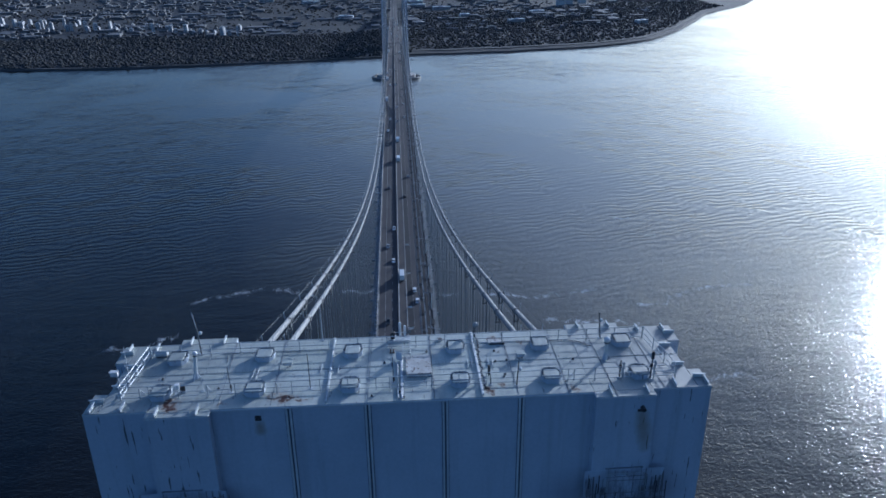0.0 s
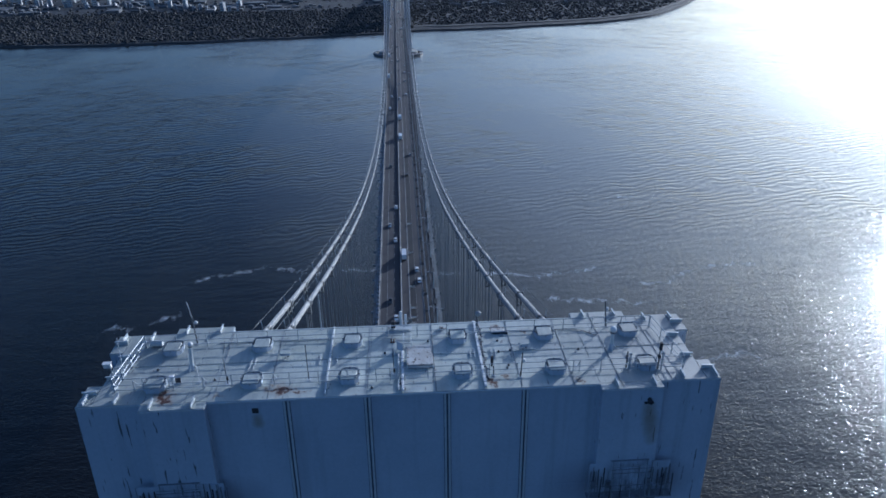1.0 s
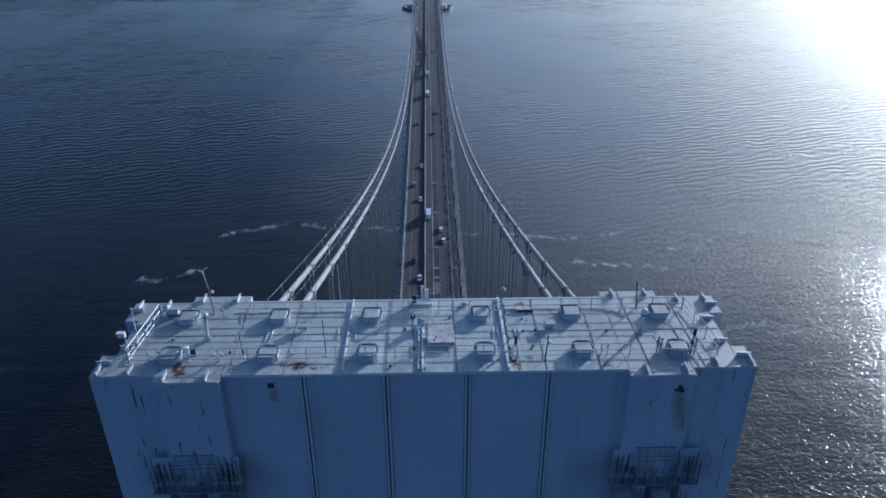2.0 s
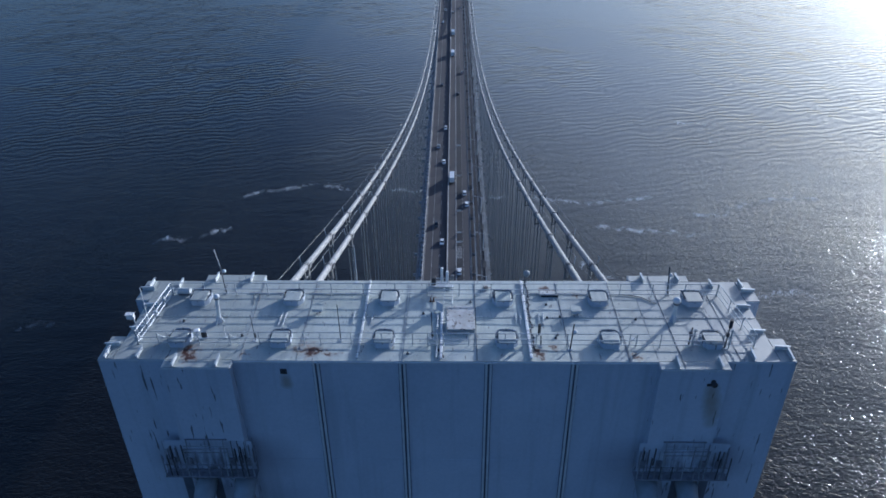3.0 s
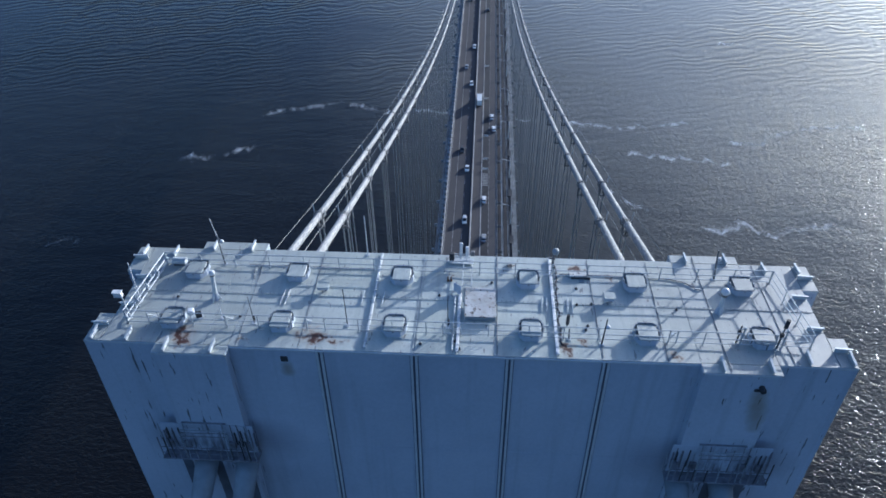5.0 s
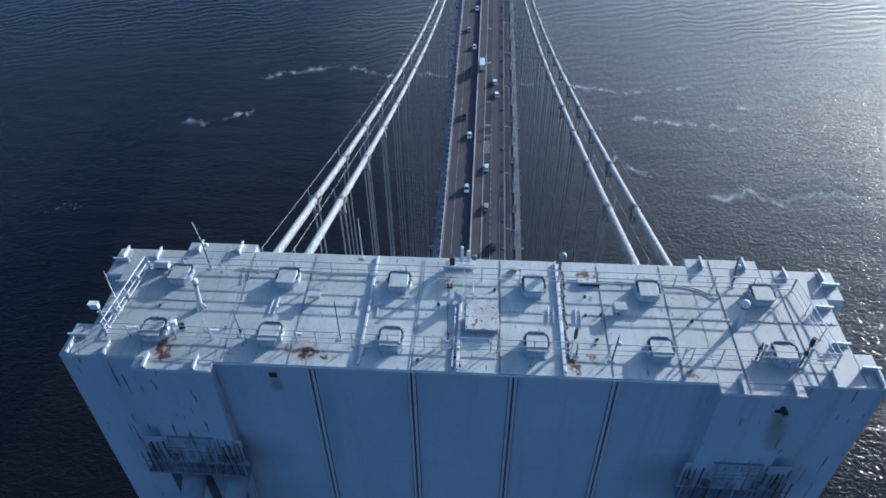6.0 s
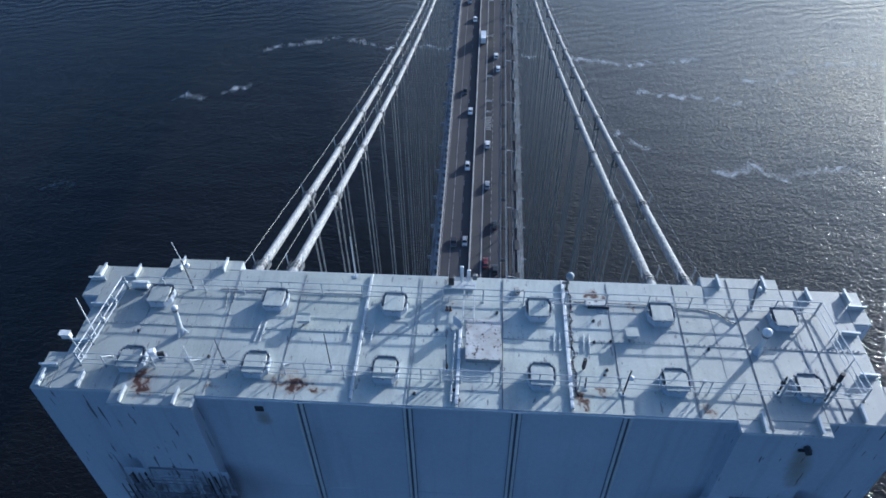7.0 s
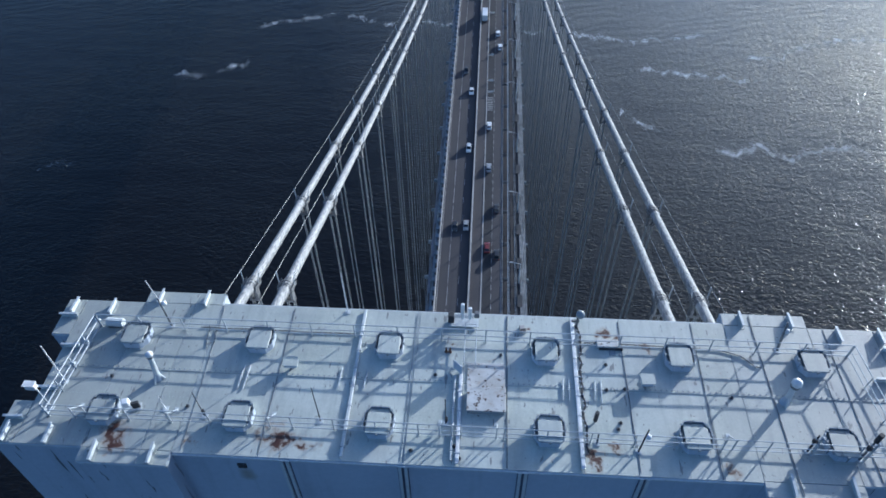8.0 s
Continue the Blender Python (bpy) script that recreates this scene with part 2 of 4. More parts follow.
    return n.done(c)


M_CABLE = cable_paint()
M_BAND = plain("cable_band_steel", (0.15, 0.155, 0.16), 0.6, 0.2, 6.0, 0.35)
M_ROPE = plain("wire_rope", (0.22, 0.235, 0.24), 0.55, 0.2, 3.0, 0.2)
M_STEEL = plain("truss_paint", (0.24, 0.27, 0.29), 0.55, 0.0, 1.5, 0.25)
M_CONCRETE = plain("concrete", (0.38, 0.37, 0.35), 0.85, 0.0, 1.2, 0.3)
M_LINE = plain("road_marking", (0.34, 0.34, 0.33), 0.7, 0.0, 2.0, 0.3)
M_DARK_LANE = plain("dark_asphalt", (0.020, 0.020, 0.024), 0.8, 0.0, 1.5, 0.3)
M_FOAM = plain("sea_foam", (0.52, 0.54, 0.55), 0.8, 0.0, 0.5, 0.25)
M_GLASS = plain("dark_glass", (0.02, 0.025, 0.03), 0.08, 0.0, 3.0, 0.2)
M_TYRE = plain("tyre", (0.02, 0.02, 0.02), 0.85, 0.0, 8.0, 0.3)
M_SOOT = plain("sooty_gallery_steel", (0.18, 0.187, 0.21), 0.7, 0.0, 3.0, 0.5)
M_SHADE_NAVY = plain("navy_for_shade", (0.11, 0.125, 0.15), 0.6, 0.0, 0.8, 0.4)
M_STONE = plain("riprap", (0.11, 0.105, 0.10), 0.9, 0.0, 0.4, 0.4)


# ---- building helpers ----
def mesh_of(name, bm, material):
    bmesh.ops.recalc_face_normals(bm, faces=bm.faces)
    data = bpy.data.meshes.new(name)
    bm.to_mesh(data)
    bm.free()
    data.materials.append(material)
    return data


def part(name, bm, material, parent=None, label="", at=None):
    data = bm if isinstance(bm, bpy.types.Mesh) else mesh_of(name, bm, material)
    ob = new(name, data)
    if parent is not None:
        ob.parent = parent
    if at is not None:
        ob.matrix_basis = at
    return tagged(ob, label)


def thing(name, label, category, group="", at=None, kind=""):
    ob = new(name)
    ob.empty_display_size = 0.2
    if at is not None:
        ob.matrix_basis = at
    return tagged(ob, label, category, group, kind)


def add_box(bm, x0, x1, y0, y1, z0, z1, m=None):
    v = [bm.verts.new((x, y, z)) for z in (z0, z1) for x, y in ((x0, y0), (x1, y0), (x1, y1), (x0, y1))]
    if m is not None:
        for w in v:
            w.co = m @ w.co
    for f in ((3, 2, 1, 0), (4, 5, 6, 7), (0, 1, 5, 4), (1, 2, 6, 5), (2, 3, 7, 6), (3, 0, 4, 7)):
        bm.faces.new([v[k] for k in f])
    return v


def box(x0, x1, y0, y1, z0, z1, bevel=0.0):
    bm = bmesh.new()
    add_box(bm, x0, x1, y0, y1, z0, z1)
    if bevel:
        bmesh.ops.bevel(bm, geom=bm.edges[:], offset=bevel, segments=1, affect="EDGES")
    return bm


def add_tube(bm, a, b, r, n=6, r2=None):
    a, b = Vector(a), Vector(b)
    q = (b - a).to_track_quat("Z", "Y")
    rings = []
    for p, s in ((a, r), (b, r if r2 is None else r2)):
        rings.append([bm.verts.new(p + q @ Vector((s * math.cos(2 * math.pi * k / n), s * math.sin(2 * math.pi * k / n), 0))) for k in range(n)])
    for k in range(n):
        bm.faces.new((rings[0][k], rings[0][(k + 1) % n], rings[1][(k + 1) % n], rings[1][k]))
    bm.faces.new(rings[0][::-1])
    bm.faces.new(rings[1])


def tube(a, b, r, n=6, r2=None):
    bm = bmesh.new()
    add_tube(bm, a, b, r, n, r2)
    return bm


def add_prism(bm, pts, z0, z1, grow=1.0):
    """An upright prism over an outline; grow widens x at the bottom."""
    lo = [bm.verts.new((x * grow, y, z0)) for x, y in pts]
    hi = [bm.verts.new((x, y, z1)) for x, y in pts]
    n = len(pts)
    bm.faces.new(hi)
    bm.faces.new(lo[::-1])
    for k in range(n):
        bm.faces.new((lo[k], lo[(k + 1) % n], hi[(k + 1) % n], hi[k]))


def prism(pts, z0, z1, grow=1.0):
    bm = bmesh.new()
    add_prism(bm, pts, z0, z1, grow)
    return bm


def battered(pts, z0, z1, middle=0.9):
    """An upright prism of the tower that widens downwards, a little across and more along the bridge."""
    bm = bmesh.new()
    add_prism(bm, pts, z0, z1, 1.0 + SPLAY * (z1 - z0))
    for v in bm.verts:
        if v.co.z < z1 - 0.001:
            v.co.y += BATTER * (z1 - z0) * (1 if v.co.y > middle else -1)
    return bm


def ball(r, centre=(0, 0, 0), u=10, v=7, squash=1.0):
    bm = bmesh.new()
    bmesh.ops.create_uvsphere(bm, u_segments=u, v_segments=v, radius=r)
    for w in bm.verts:
        w.co = Vector((w.co.x, w.co.y, w.co.z * squash)) + Vector(centre)
    return bm


def shade(ob):
    for p in ob.data.polygons:
        p.use_smooth = True
    return ob


def sweep(points, r, n=8):
    """A round rope or cable through points."""
    bm = bmesh.new()
    pts = [Vector(p) for p in points]
    last = None
    for k, p in enumerate(pts):
        way = (pts[min(k + 1, len(pts) - 1)] - pts[max(k - 1, 0)]).normalized()
        side = way.cross(Vector((0, 0, 1))).normalized()
        up = side.cross(way)
        ring = [bm.verts.new(p + r * (math.cos(2 * math.pi * j / n) * side + math.sin(2 * math.pi * j / n) * up)) for j in range(n)]
        if last:
            for j in range(n):
                bm.faces.new((last[j], last[(j + 1) % n], ring[(j + 1) % n], ring[j]))
        last = ring
    return bm


# ---- water and land ----
bm = bmesh.new()
bm.faces.new([bm.verts.new(p) for p in ((-9000, -5000, 0), (9000, -5000, 0), (9000, 9000, 0), (-9000, 9000, 0))])
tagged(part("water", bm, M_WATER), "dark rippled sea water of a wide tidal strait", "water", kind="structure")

SHORE = ((-4200, 1350), (-827, 1455), (-595, 1453), (-345, 1484), (-126, 1520), (52, 1576), (265, 1601), (497, 1660), (657, 1757), (811, 1959), (1093, 2424), (1340, 2686), (1548, 2992), (2600, 4700))


def shore_y(x):
    return float(np.interp(x, [p[0] for p in SHORE], [p[1] for p in SHORE]))


def land_z(x, inland):
    hill = 42 * min(1, max(0, inland - 120) / 1500) ** 1.1
    return 2.0 + 3.0 * min(1, inland / 40) + hill + 7 * noise.noise((x * 0.0021, inland * 0.0021, 3.1)) * min(1, inland / 250)


bm = bmesh.new()
columns = []
for x in np.linspace(-4200, 2500, 110):
    y0 = shore_y(x) + 9 * noise.noise((x * 0.011, 0, 0)) + 4 * noise.noise((x * 0.05, 2, 0))
    row = [bm.verts.new((x, y0 - 6, -2.0))]
    for d in (0, 12, 40, 90, 160, 260, 400, 580, 800, 1060, 1360, 1750, 2300, 3200, 4600):
        row.append(bm.verts.new((x, y0 + d, land_z(x, d) if d else 0.6)))
    columns.append(row)
for a, b in zip(columns, columns[1:]):
    for k in range(len(a) - 1):
        bm.faces.new((a[k], b[k], b[k + 1], a[k + 1]))
tagged(shade(part("ground", bm, M_LAND)), "low wooded shore rising to a dense town", "land", kind="structure")

# road and sea wall along the shore
for name, off, wide, mat_, lab, x0, x1 in (("sea_wall", 3, 5, M_STONE, "grey stone sea wall along the shore", -1900, 1150), ("shore_road", 34, 8, M_STONE, "grey road following the shoreline", 60, 1000)):
    bm = bmesh.new()
    last = None
    for x in np.linspace(x0, x1, 70):
        y0 = shore_y(x) + 9 * noise.noise((x * 0.011, 0, 0)) + 4 * noise.noise((x * 0.05, 2, 0)) + off
        z = land_z(x, off) + 1.0
        ring = [bm.verts.new((x, y0 + s, z + h)) for s, h in ((0, -3), (0, 0.3), (wide, 0.3), (wide, -3))]
        if last:
            for k in range(3):
                bm.faces.new((last[k], ring[k], ring[k + 1], last[k + 1]))
        last = ring
    tagged(part(name, bm, mat_), lab, "road" if off > 9 else "sea wall", kind="structure")


def scatter_mesh(name, places, build):
    """Joins many small shapes into one mesh. build(i) -> verts, faces as arrays for place i"""
    vs, fs, base = [], [], 0
    for k, p in enumerate(places):
        v, f = build(k, p)
        vs.extend(v)
        fs.extend(tuple(base + j for j in q) for q in f)
        base += len(v)
    data = bpy.data.meshes.new(name)
    data.from_pydata(vs, [], fs)
    return data


rng = random.Random(7)


def clump(k, p):
    """An uneven little crown: a jittered dome on a short stem."""
    x, y, z, r, h = p
    vs, fs = [(x + rng.uniform(-.2, .2) * r, y, z + h)], []
    for ring, (rr, hh) in enumerate(((0.62, 0.86), (1.0, 0.5), (0.72, 0.12))):
        for j in range(6):
            a = 2 * math.pi * (j + 0.5 * ring) / 6
            s = rr * r * rng.uniform(0.65, 1.3)
            vs.append((x + s * math.cos(a), y + s * math.sin(a), z + h * hh * rng.uniform(0.8, 1.15)))
    for j in range(6):
        fs.append((0, 1 + j, 1 + (j + 1) % 6))
        for ring in (0, 1):
            a, b = 1 + 6 * ring + j, 1 + 6 * ring + (j + 1) % 6
            c, d = a + 6, b + 6
            fs.append((a, c, b))
            fs.append((b, c, d))
    return vs, fs


woods = []
while len(woods) < 36000:
    x = rng.uniform(-1500, 1250)
    strip = 420 if x < -20 else 760
    d = rng.uniform(8, strip) if rng.random() < 0.74 else rng.uniform(30, 1700)
    if abs(x) < 24 or (x > 40 and d < 60):
        continue
    y = shore_y(x) + d
    if noise.noise((x * 0.008, y * 0.008, 1.0)) < (-0.7 if x > 20 or d < 420 else -0.3):
        continue
    r = rng.uniform(1.8, 4.2)
    woods.append((x, y, land_z(x, d) - 1.0, r, r * rng.uniform(0.8, 1.7)))
data = scatter_mesh("woodland", woods, clump)
data.materials.append(M_TREE)
tagged(new("woodland", data), "dark leafless and evergreen woods along the shore", "woods", kind="stuff")


def house(k, p):
    x, y, z, w, l, h, a, gable = p
    c, s = math.cos(a), math.sin(a)
    pts = [(-w, -l), (w, -l), (w, l), (-w, l)]
    vs = [(x + c * px - s * py, y + s * px + c * py, zz) for zz in (z - 6, z + h) for px, py in pts]
    fs = [(0, 1, 5, 4), (1, 2, 6, 5), (2, 3, 7, 6), (3, 0, 4, 7)]
    if gable:
        vs += [(x + s * l, y - c * l, z + h + gable), (x - s * l, y + c * l, z + h + gable)]
        fs += [(4, 5, 8), (6, 7, 9), (5, 6, 9, 8), (7, 4, 8, 9)]
    else:
        fs += [(4, 5, 6, 7)]
    return vs, fs


houses = []
while len(houses) < 4200:
    x = rng.uniform(-2300, 1350)
    d = rng.uniform(430 if x < 0 else 330, 2300)
    if abs(x) < 30:
        continue
    street = 0.12 + 0.3 * noise.noise((x * 0.0006, d * 0.0006, 8))
    y = shore_y(x) + d
    if noise.noise((x * 0.004, y * 0.004, 5.0)) < -0.18:
        continue
    w = rng.uniform(3.5, 6.5) if rng.random() < 0.86 else rng.uniform(9, 18)
    houses.append((x, y, land_z(x, d), w, w * rng.uniform(1.0, 2.2), rng.uniform(3, 6), street + rng.choice((0, math.pi / 2)), rng.choice((0, 1.2, 1.8))))
data = scatter_mesh("houses", houses, house)
data.materials.append(M_HOUSE)
tagged(new("town_houses", data), "dense rows of pale low town houses", "houses", kind="stuff")

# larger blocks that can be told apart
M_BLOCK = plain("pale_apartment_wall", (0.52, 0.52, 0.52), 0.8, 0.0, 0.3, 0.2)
M_FLATROOF = plain("grey_flat_roof", (0.42, 0.42, 0.42), 0.9, 0.0, 0.3, 0.3)
M_SHED = plain("white_roof_sheet", (0.80, 0.81, 0.81), 0.4, 0.0, 0.3, 0.15)


def apartment(x, y, w, l, h, a, label, roof=M_FLATROOF):
    t = thing("apartment_building", label, "building", "blocks in the far town", at=pose(x, y, land_z(x, y - shore_y(x)), 0, 0, a))
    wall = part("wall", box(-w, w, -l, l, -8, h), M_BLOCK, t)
    storeys = max(2, int(h / 3))
    for side in (-1, 1):
        for s in range(min(storeys, 4)):
            z = s * h / min(storeys, 4) + 1.0
            part("window_band", box(-w * 0.9, w * 0.9, side * l - 0.15, side * l + 0.15, z, z + 1.3), M_GLASS, wall)
    r = part("roof", box(-w - 0.4, w + 0.4, -l - 0.4, l + 0.4, h, h + 0.9), roof, t)
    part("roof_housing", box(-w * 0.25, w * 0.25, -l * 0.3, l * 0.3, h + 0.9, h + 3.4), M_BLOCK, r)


for k in range(58):
    x = -1190 + 13.5 * k + rng.uniform(-9, 9)
    y = 2160 - 0.28 * (x + 1190) + rng.uniform(-70, 60)
    tall = rng.random()
    apartment(x, y, rng.uniform(2.5, 5), rng.uniform(3, 6), 7 + 17 * tall ** 2, rng.uniform(-30, 30), "pale apartment block catching low sunlight above the woods")
for x, y in ((600, 2560), (640, 2600), (700, 2640)):
    apartment(x, y, 13, 9, 62, 12, "tall hazy apartment tower far inland")
for x, y, w, l, a in ((70, 2500, 38, 10, 8), (70, 2620, 34, 9, 8), (222, 2240, 16, 8, 10), (365, 2110, 26, 7, 14), (470, 2330, 24, 8, 10), (745, 2095, 18, 9, 20), (-150, 2230, 22, 8, -10), (-300, 2620, 30, 9, 5), (-470, 2700, 26, 9, 5), (160, 2420, 30, 8, 6)):
    apartment(x, y, w, l, 9, a, "long low building with a white metal roof", M_SHED)

# ---- the near tower ----
ROOF = 210.30
SPLAY, BATTER = 0.0007, 0.019  # of the tower, for each metre down
HALF = ((13.75, -3.60), (13.75, -4.25), (18.15, -4.25), (18.15, -3.50), (22.55, -3.50), (22.55, -1.20), (21.55, -1.20), (21.55, 2.90), (22.55, 2.90), (22.55, 5.30), (18.15, 5.30), (18.15, 6.10), (13.75, 6.10), (13.75, 5.40))


def mirrored(pts):
    return [(-x, y) for x, y in pts[::-1]]


tower = thing("bridge_tower", "pale blue-grey steel suspension bridge tower seen from above its roof", "bridge tower")
for pts in (HALF, mirrored(HALF)):
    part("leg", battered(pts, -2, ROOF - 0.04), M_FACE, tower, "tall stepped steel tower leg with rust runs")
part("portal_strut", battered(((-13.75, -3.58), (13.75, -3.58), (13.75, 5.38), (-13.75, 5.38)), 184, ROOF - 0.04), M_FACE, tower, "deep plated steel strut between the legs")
part("lower_strut", box(-13.9, 13.9, -2.6, 4.4, 52, 63), M_FACE, tower)
part("pier", box(-36, 36, -12, 14, -3, 5, 0.4), M_CONCRETE, tower, "concrete pier at the waterline")
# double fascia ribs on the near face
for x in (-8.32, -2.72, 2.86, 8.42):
    # flat navy strip, colouring in the shade between the two flanges
    rib = part("face_rib", battered([(x + a, b) for a, b in ((-0.26, -3.60), (0.26, -3.60), (0.26, -3.585), (-0.26, -3.585))], 184, ROOF - 0.05), M_GAP_SHADE, tower, "flat navy strip painted as the shade behind upright stiffening flanges")
    for k in (-0.14, 0.14):
        part("flange", battered([(x + k + a, b) for a, b in ((-0.075, -3.70), (0.075, -3.70), (0.075, -3.605), (-0.075, -3.605))], 184, ROOF - 0.05), M_TRIM, rib, "pale stiffening flange")
for x in (-10.5,):
    part("drain_opening", box(x - 0.22, x + 0.22, -3.66, -3.57, 209.2, 209.62, 0.02), M_DARK, tower, "dark square drain opening")
bm = bmesh.new()
add_tube(bm, (17.2, -4.2, 209.3), (17.2, -4.65, 209.25), 0.17, 8)
add_box(bm, 16.85, 17.5, -4.38, -4.24, 208.98, 209.12)
part("scupper", bm, M_DARK, tower, "rust-stained scupper spout")
# plain seams of the plated face
for z in (201.2, 192.5):
    for x0, x1 in ((-8.0, -3.1), (-2.4, 2.5), (3.2, 8.0), (8.8, 13.7), (-13.7, -8.7)):
        lap = [(x, y - BATTER * (ROOF - z)) for x, y in ((x0, -3.60), (x1, -3.60), (x1, -3.57), (x0, -3.57))]
        part("face_plate_lap", battered(lap, z - 7.6, z), M_FACE, tower)

# roof plates with open joints
XS = (-22.55, -21.55, -18.15, -15.25, -13.75, -9.60, -5.65, -2.75, -0.10, 2.12, 5.65, 8.15, 12.0, 13.75, 15.25, 18.15, 21.55, 22.55)


def roof_plate(x0, x1, y0, y1):
    g, lift = 0.02, rng.uniform(-0.006, 0.006)
    part("roof_plate", box(x0 + g, x1 - g, y0 + g, y1 - g, ROOF - 0.05, ROOF + lift), M_ROOF, tower)


for x0, x1 in zip(XS, XS[1:]):
    outer = max(abs(x0), abs(x1)) > 22
    spans = ((-3.5, -1.2), (2.9, 5.3)) if outer else ((-3.58, 0.92), (0.92, 5.38)) if abs(x0 + x1) < 27.3 else ((-3.5, 0.92), (0.92, 5.3))
    for y0, y1 in spans:
        roof_plate(x0, x1, y0, y1)
    if 13.7 < min(abs(x0), abs(x1)) and max(abs(x0), abs(x1)) < 18.2:
        roof_plate(x0, x1, -4.25, -3.5)
        roof_plate(x0, x1, 5.3, 6.1)
# lap strip with bolt heads along the middle joint, and bolt rows along the others
for x0, x1 in ((-21.4, -5.9), (-5.4, -0.3), (2.3, 5.4), (5.9, 21.4)):
    bm = bmesh.new()
    add_box(bm, x0, x1, 0.90, 0.98, ROOF, ROOF + 0.03)
    strip = part("lap_strip", bm, M_ROOF, tower)
    bm = bmesh.new()
    for k in range(int((x1 - x0) / 0.27)):
        add_box(bm, x0 + 0.1 + 0.27 * k, x0 + 0.16 + 0.27 * k, 0.98, 1.04, ROOF, ROOF + 0.065)
    tagged(part("bolting", bm, M_STEEL, strip), kind="stuff")
bm = bmesh.new()
for x in XS[2:-2]:
    for k in range(52):
        y = -3.3 + 0.165 * k
        if rng.random() < 0.72:
            add_box(bm, x + 0.10, x + 0.128, y, y + 0.028, ROOF, ROOF + 0.014)
for y in (-3.15, -0.62, 2.55, 4.95):
    for k in range(230):
        x = -21.3 + 0.185 * k
        if rng.random() < 0.6 and noise.noise((x * 0.3, y, 7)) > -0.15:
            add_box(bm, x, x + 0.028, y, y + 0.028, ROOF, ROOF + 0.014)
tagged(part("rivet_field", bm, M_TRIM, tower), kind="stuff")
# edge trim round the roof
for a, b in zip(HALF, HALF[1:]):
    for s in (-1, 1):
        bm = bmesh.new()
        x0, x1 = sorted((s * a[0], s * b[0]))
        y0, y1 = sorted((a[1], b[1]))
        add_box(bm, x0 - 0.03, x1 + 0.03, y0 - 0.03, y1 + 0.03, ROOF - 0.16, ROOF - 0.055)
        part("edge_angle", bm, M_TRIM, tower)
for y in (-3.62, 5.42):
    part("edge_angle", box(-13.7, 13.7, y - 0.04, y + 0.04, ROOF - 0.16, ROOF - 0.055), M_TRIM, tower)

# service galleries on the near face of each leg
for s in (-1, 1):
    g = thing("service_gallery", "small steel service gallery with railings and ladders on the tower face", "gallery", "galleries on the legs", at=pose(s * 16.4, -4.25 - BATTER * 9.4, 200.9, -math.degrees(BATTER)))
    part("floor", box(-3.2, 3.2, -0.75, 0, -0.12, 0.0, 0.02), M_SOOT, g)
    for k in range(17):
        x = -3.1 + 6.2 * k / 16
        if -1.3 < x < 1.2 and k % 2:
            continue
        part("post", tube((x, -0.7, 0), (x + rng.uniform(-0.04, 0.04), -0.7, 1.2 + (0.9 if abs(x) > 2 else 0.0)), 0.04), M_STEEL if rng.random() < 0.35 else M_DARK if rng.random() < 0.5 else M_SOOT, g)
    for z in (0.55, 1.15):
        part("rail", tube((-3.1, -0.7, z), (3.1, -0.7, z), 0.032), M_SOOT, g)
    for x in (-1.35, 1.2):
        part("ladder_stile", tube((x, -0.65, 0), (x + 0.1 * s, -0.06, 3.0), 0.04), M_STEEL, g)
        part("bracket", tube((x, -0.65, -0.1), (x + 0.45, -0.05, -1.9), 0.05), M_STEEL, g)
    part("back_panel", box(-3.05, 3.05, -0.03, 0.02, 0.0, 2.75), M_FACE, g, "dirty grey panel behind the gallery")
    part("opening", box(-1.45, 1.3, -0.06, 0.03, 0.25, 2.9), M_FACE, g, "shaded access opening in the leg")
    part("opening_door", box(-0.8, 0.7, -0.12, -0.03, 0.3, 2.2, 0.02), M_FACE, g)
    part("lintel", box(-1.5, 1.4, -0.12, 0.0, 2.92, 2.98, 0.01), M_SOOT, g)
    for k in range(14):
        x = -3.15 + 6.3 * k / 13 + rng.uniform(-0.12, 0.12)
        part("service_pipe", tube((x, -0.1, rng.uniform(-0.1, 0.3)), (x + rng.uniform(-0.08, 0.08), -0.08, rng.uniform(1.6, 2.9)), 0.035), M_STEEL if k % 3 == 0 else M_SOOT, g)
    for z, w in ((2.25, 1.5), (2.6, 1.6)):
        part("rail", tube((-w, -0.62, z), (w, -0.6, z + rng.uniform(-0.05, 0.05)), 0.03), M_SOOT, g)
    for x in (-2.7, -1.5, 1.5, 2.6):
        part("stanchion", tube((x, -0.66, 0.0), (x, -0.62, 2.6), 0.04), M_STEEL, g)
        part("junction_case", box(x - 0.22, x + 0.2, -0.22, -0.02, 0.5, 1.15, 0.02), M_SOOT, g)
    part("lintel_rail", tube((-1.5, -0.5, 2.75), (1.4, -0.5, 2.75), 0.035), M_STEEL, g)
    for x in (-2.9, -2.65, -2.35, -1.9, 1.8, 2.2, 2.5, 2.8, 3.05):
        part("louvre_bar", box(x - 0.035, x + 0.035, -0.1, 0.0, 0.5 + rng.uniform(0, 0.4), 1.9 + rng.uniform(0, 0.6)), M_DARK if rng.random() < 0.35 else M_SOOT, g)
    # thin navy sheets drawn as the shadow strips between the cable sleeves
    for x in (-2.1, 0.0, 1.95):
        part("shaded_recess", box(x - 0.32, x + 0.32, -0.03, 0.02, -9, -0.2), M_SHADE_NAVY, g)

# ---- hatches ----
OCT = ((-0.73, -0.36), (-0.44, -0.74), (0.44, -0.74), (0.73, -0.36), (0.73, 0.36), (0.44, 0.74), (-0.44, 0.74), (-0.73, 0.36))


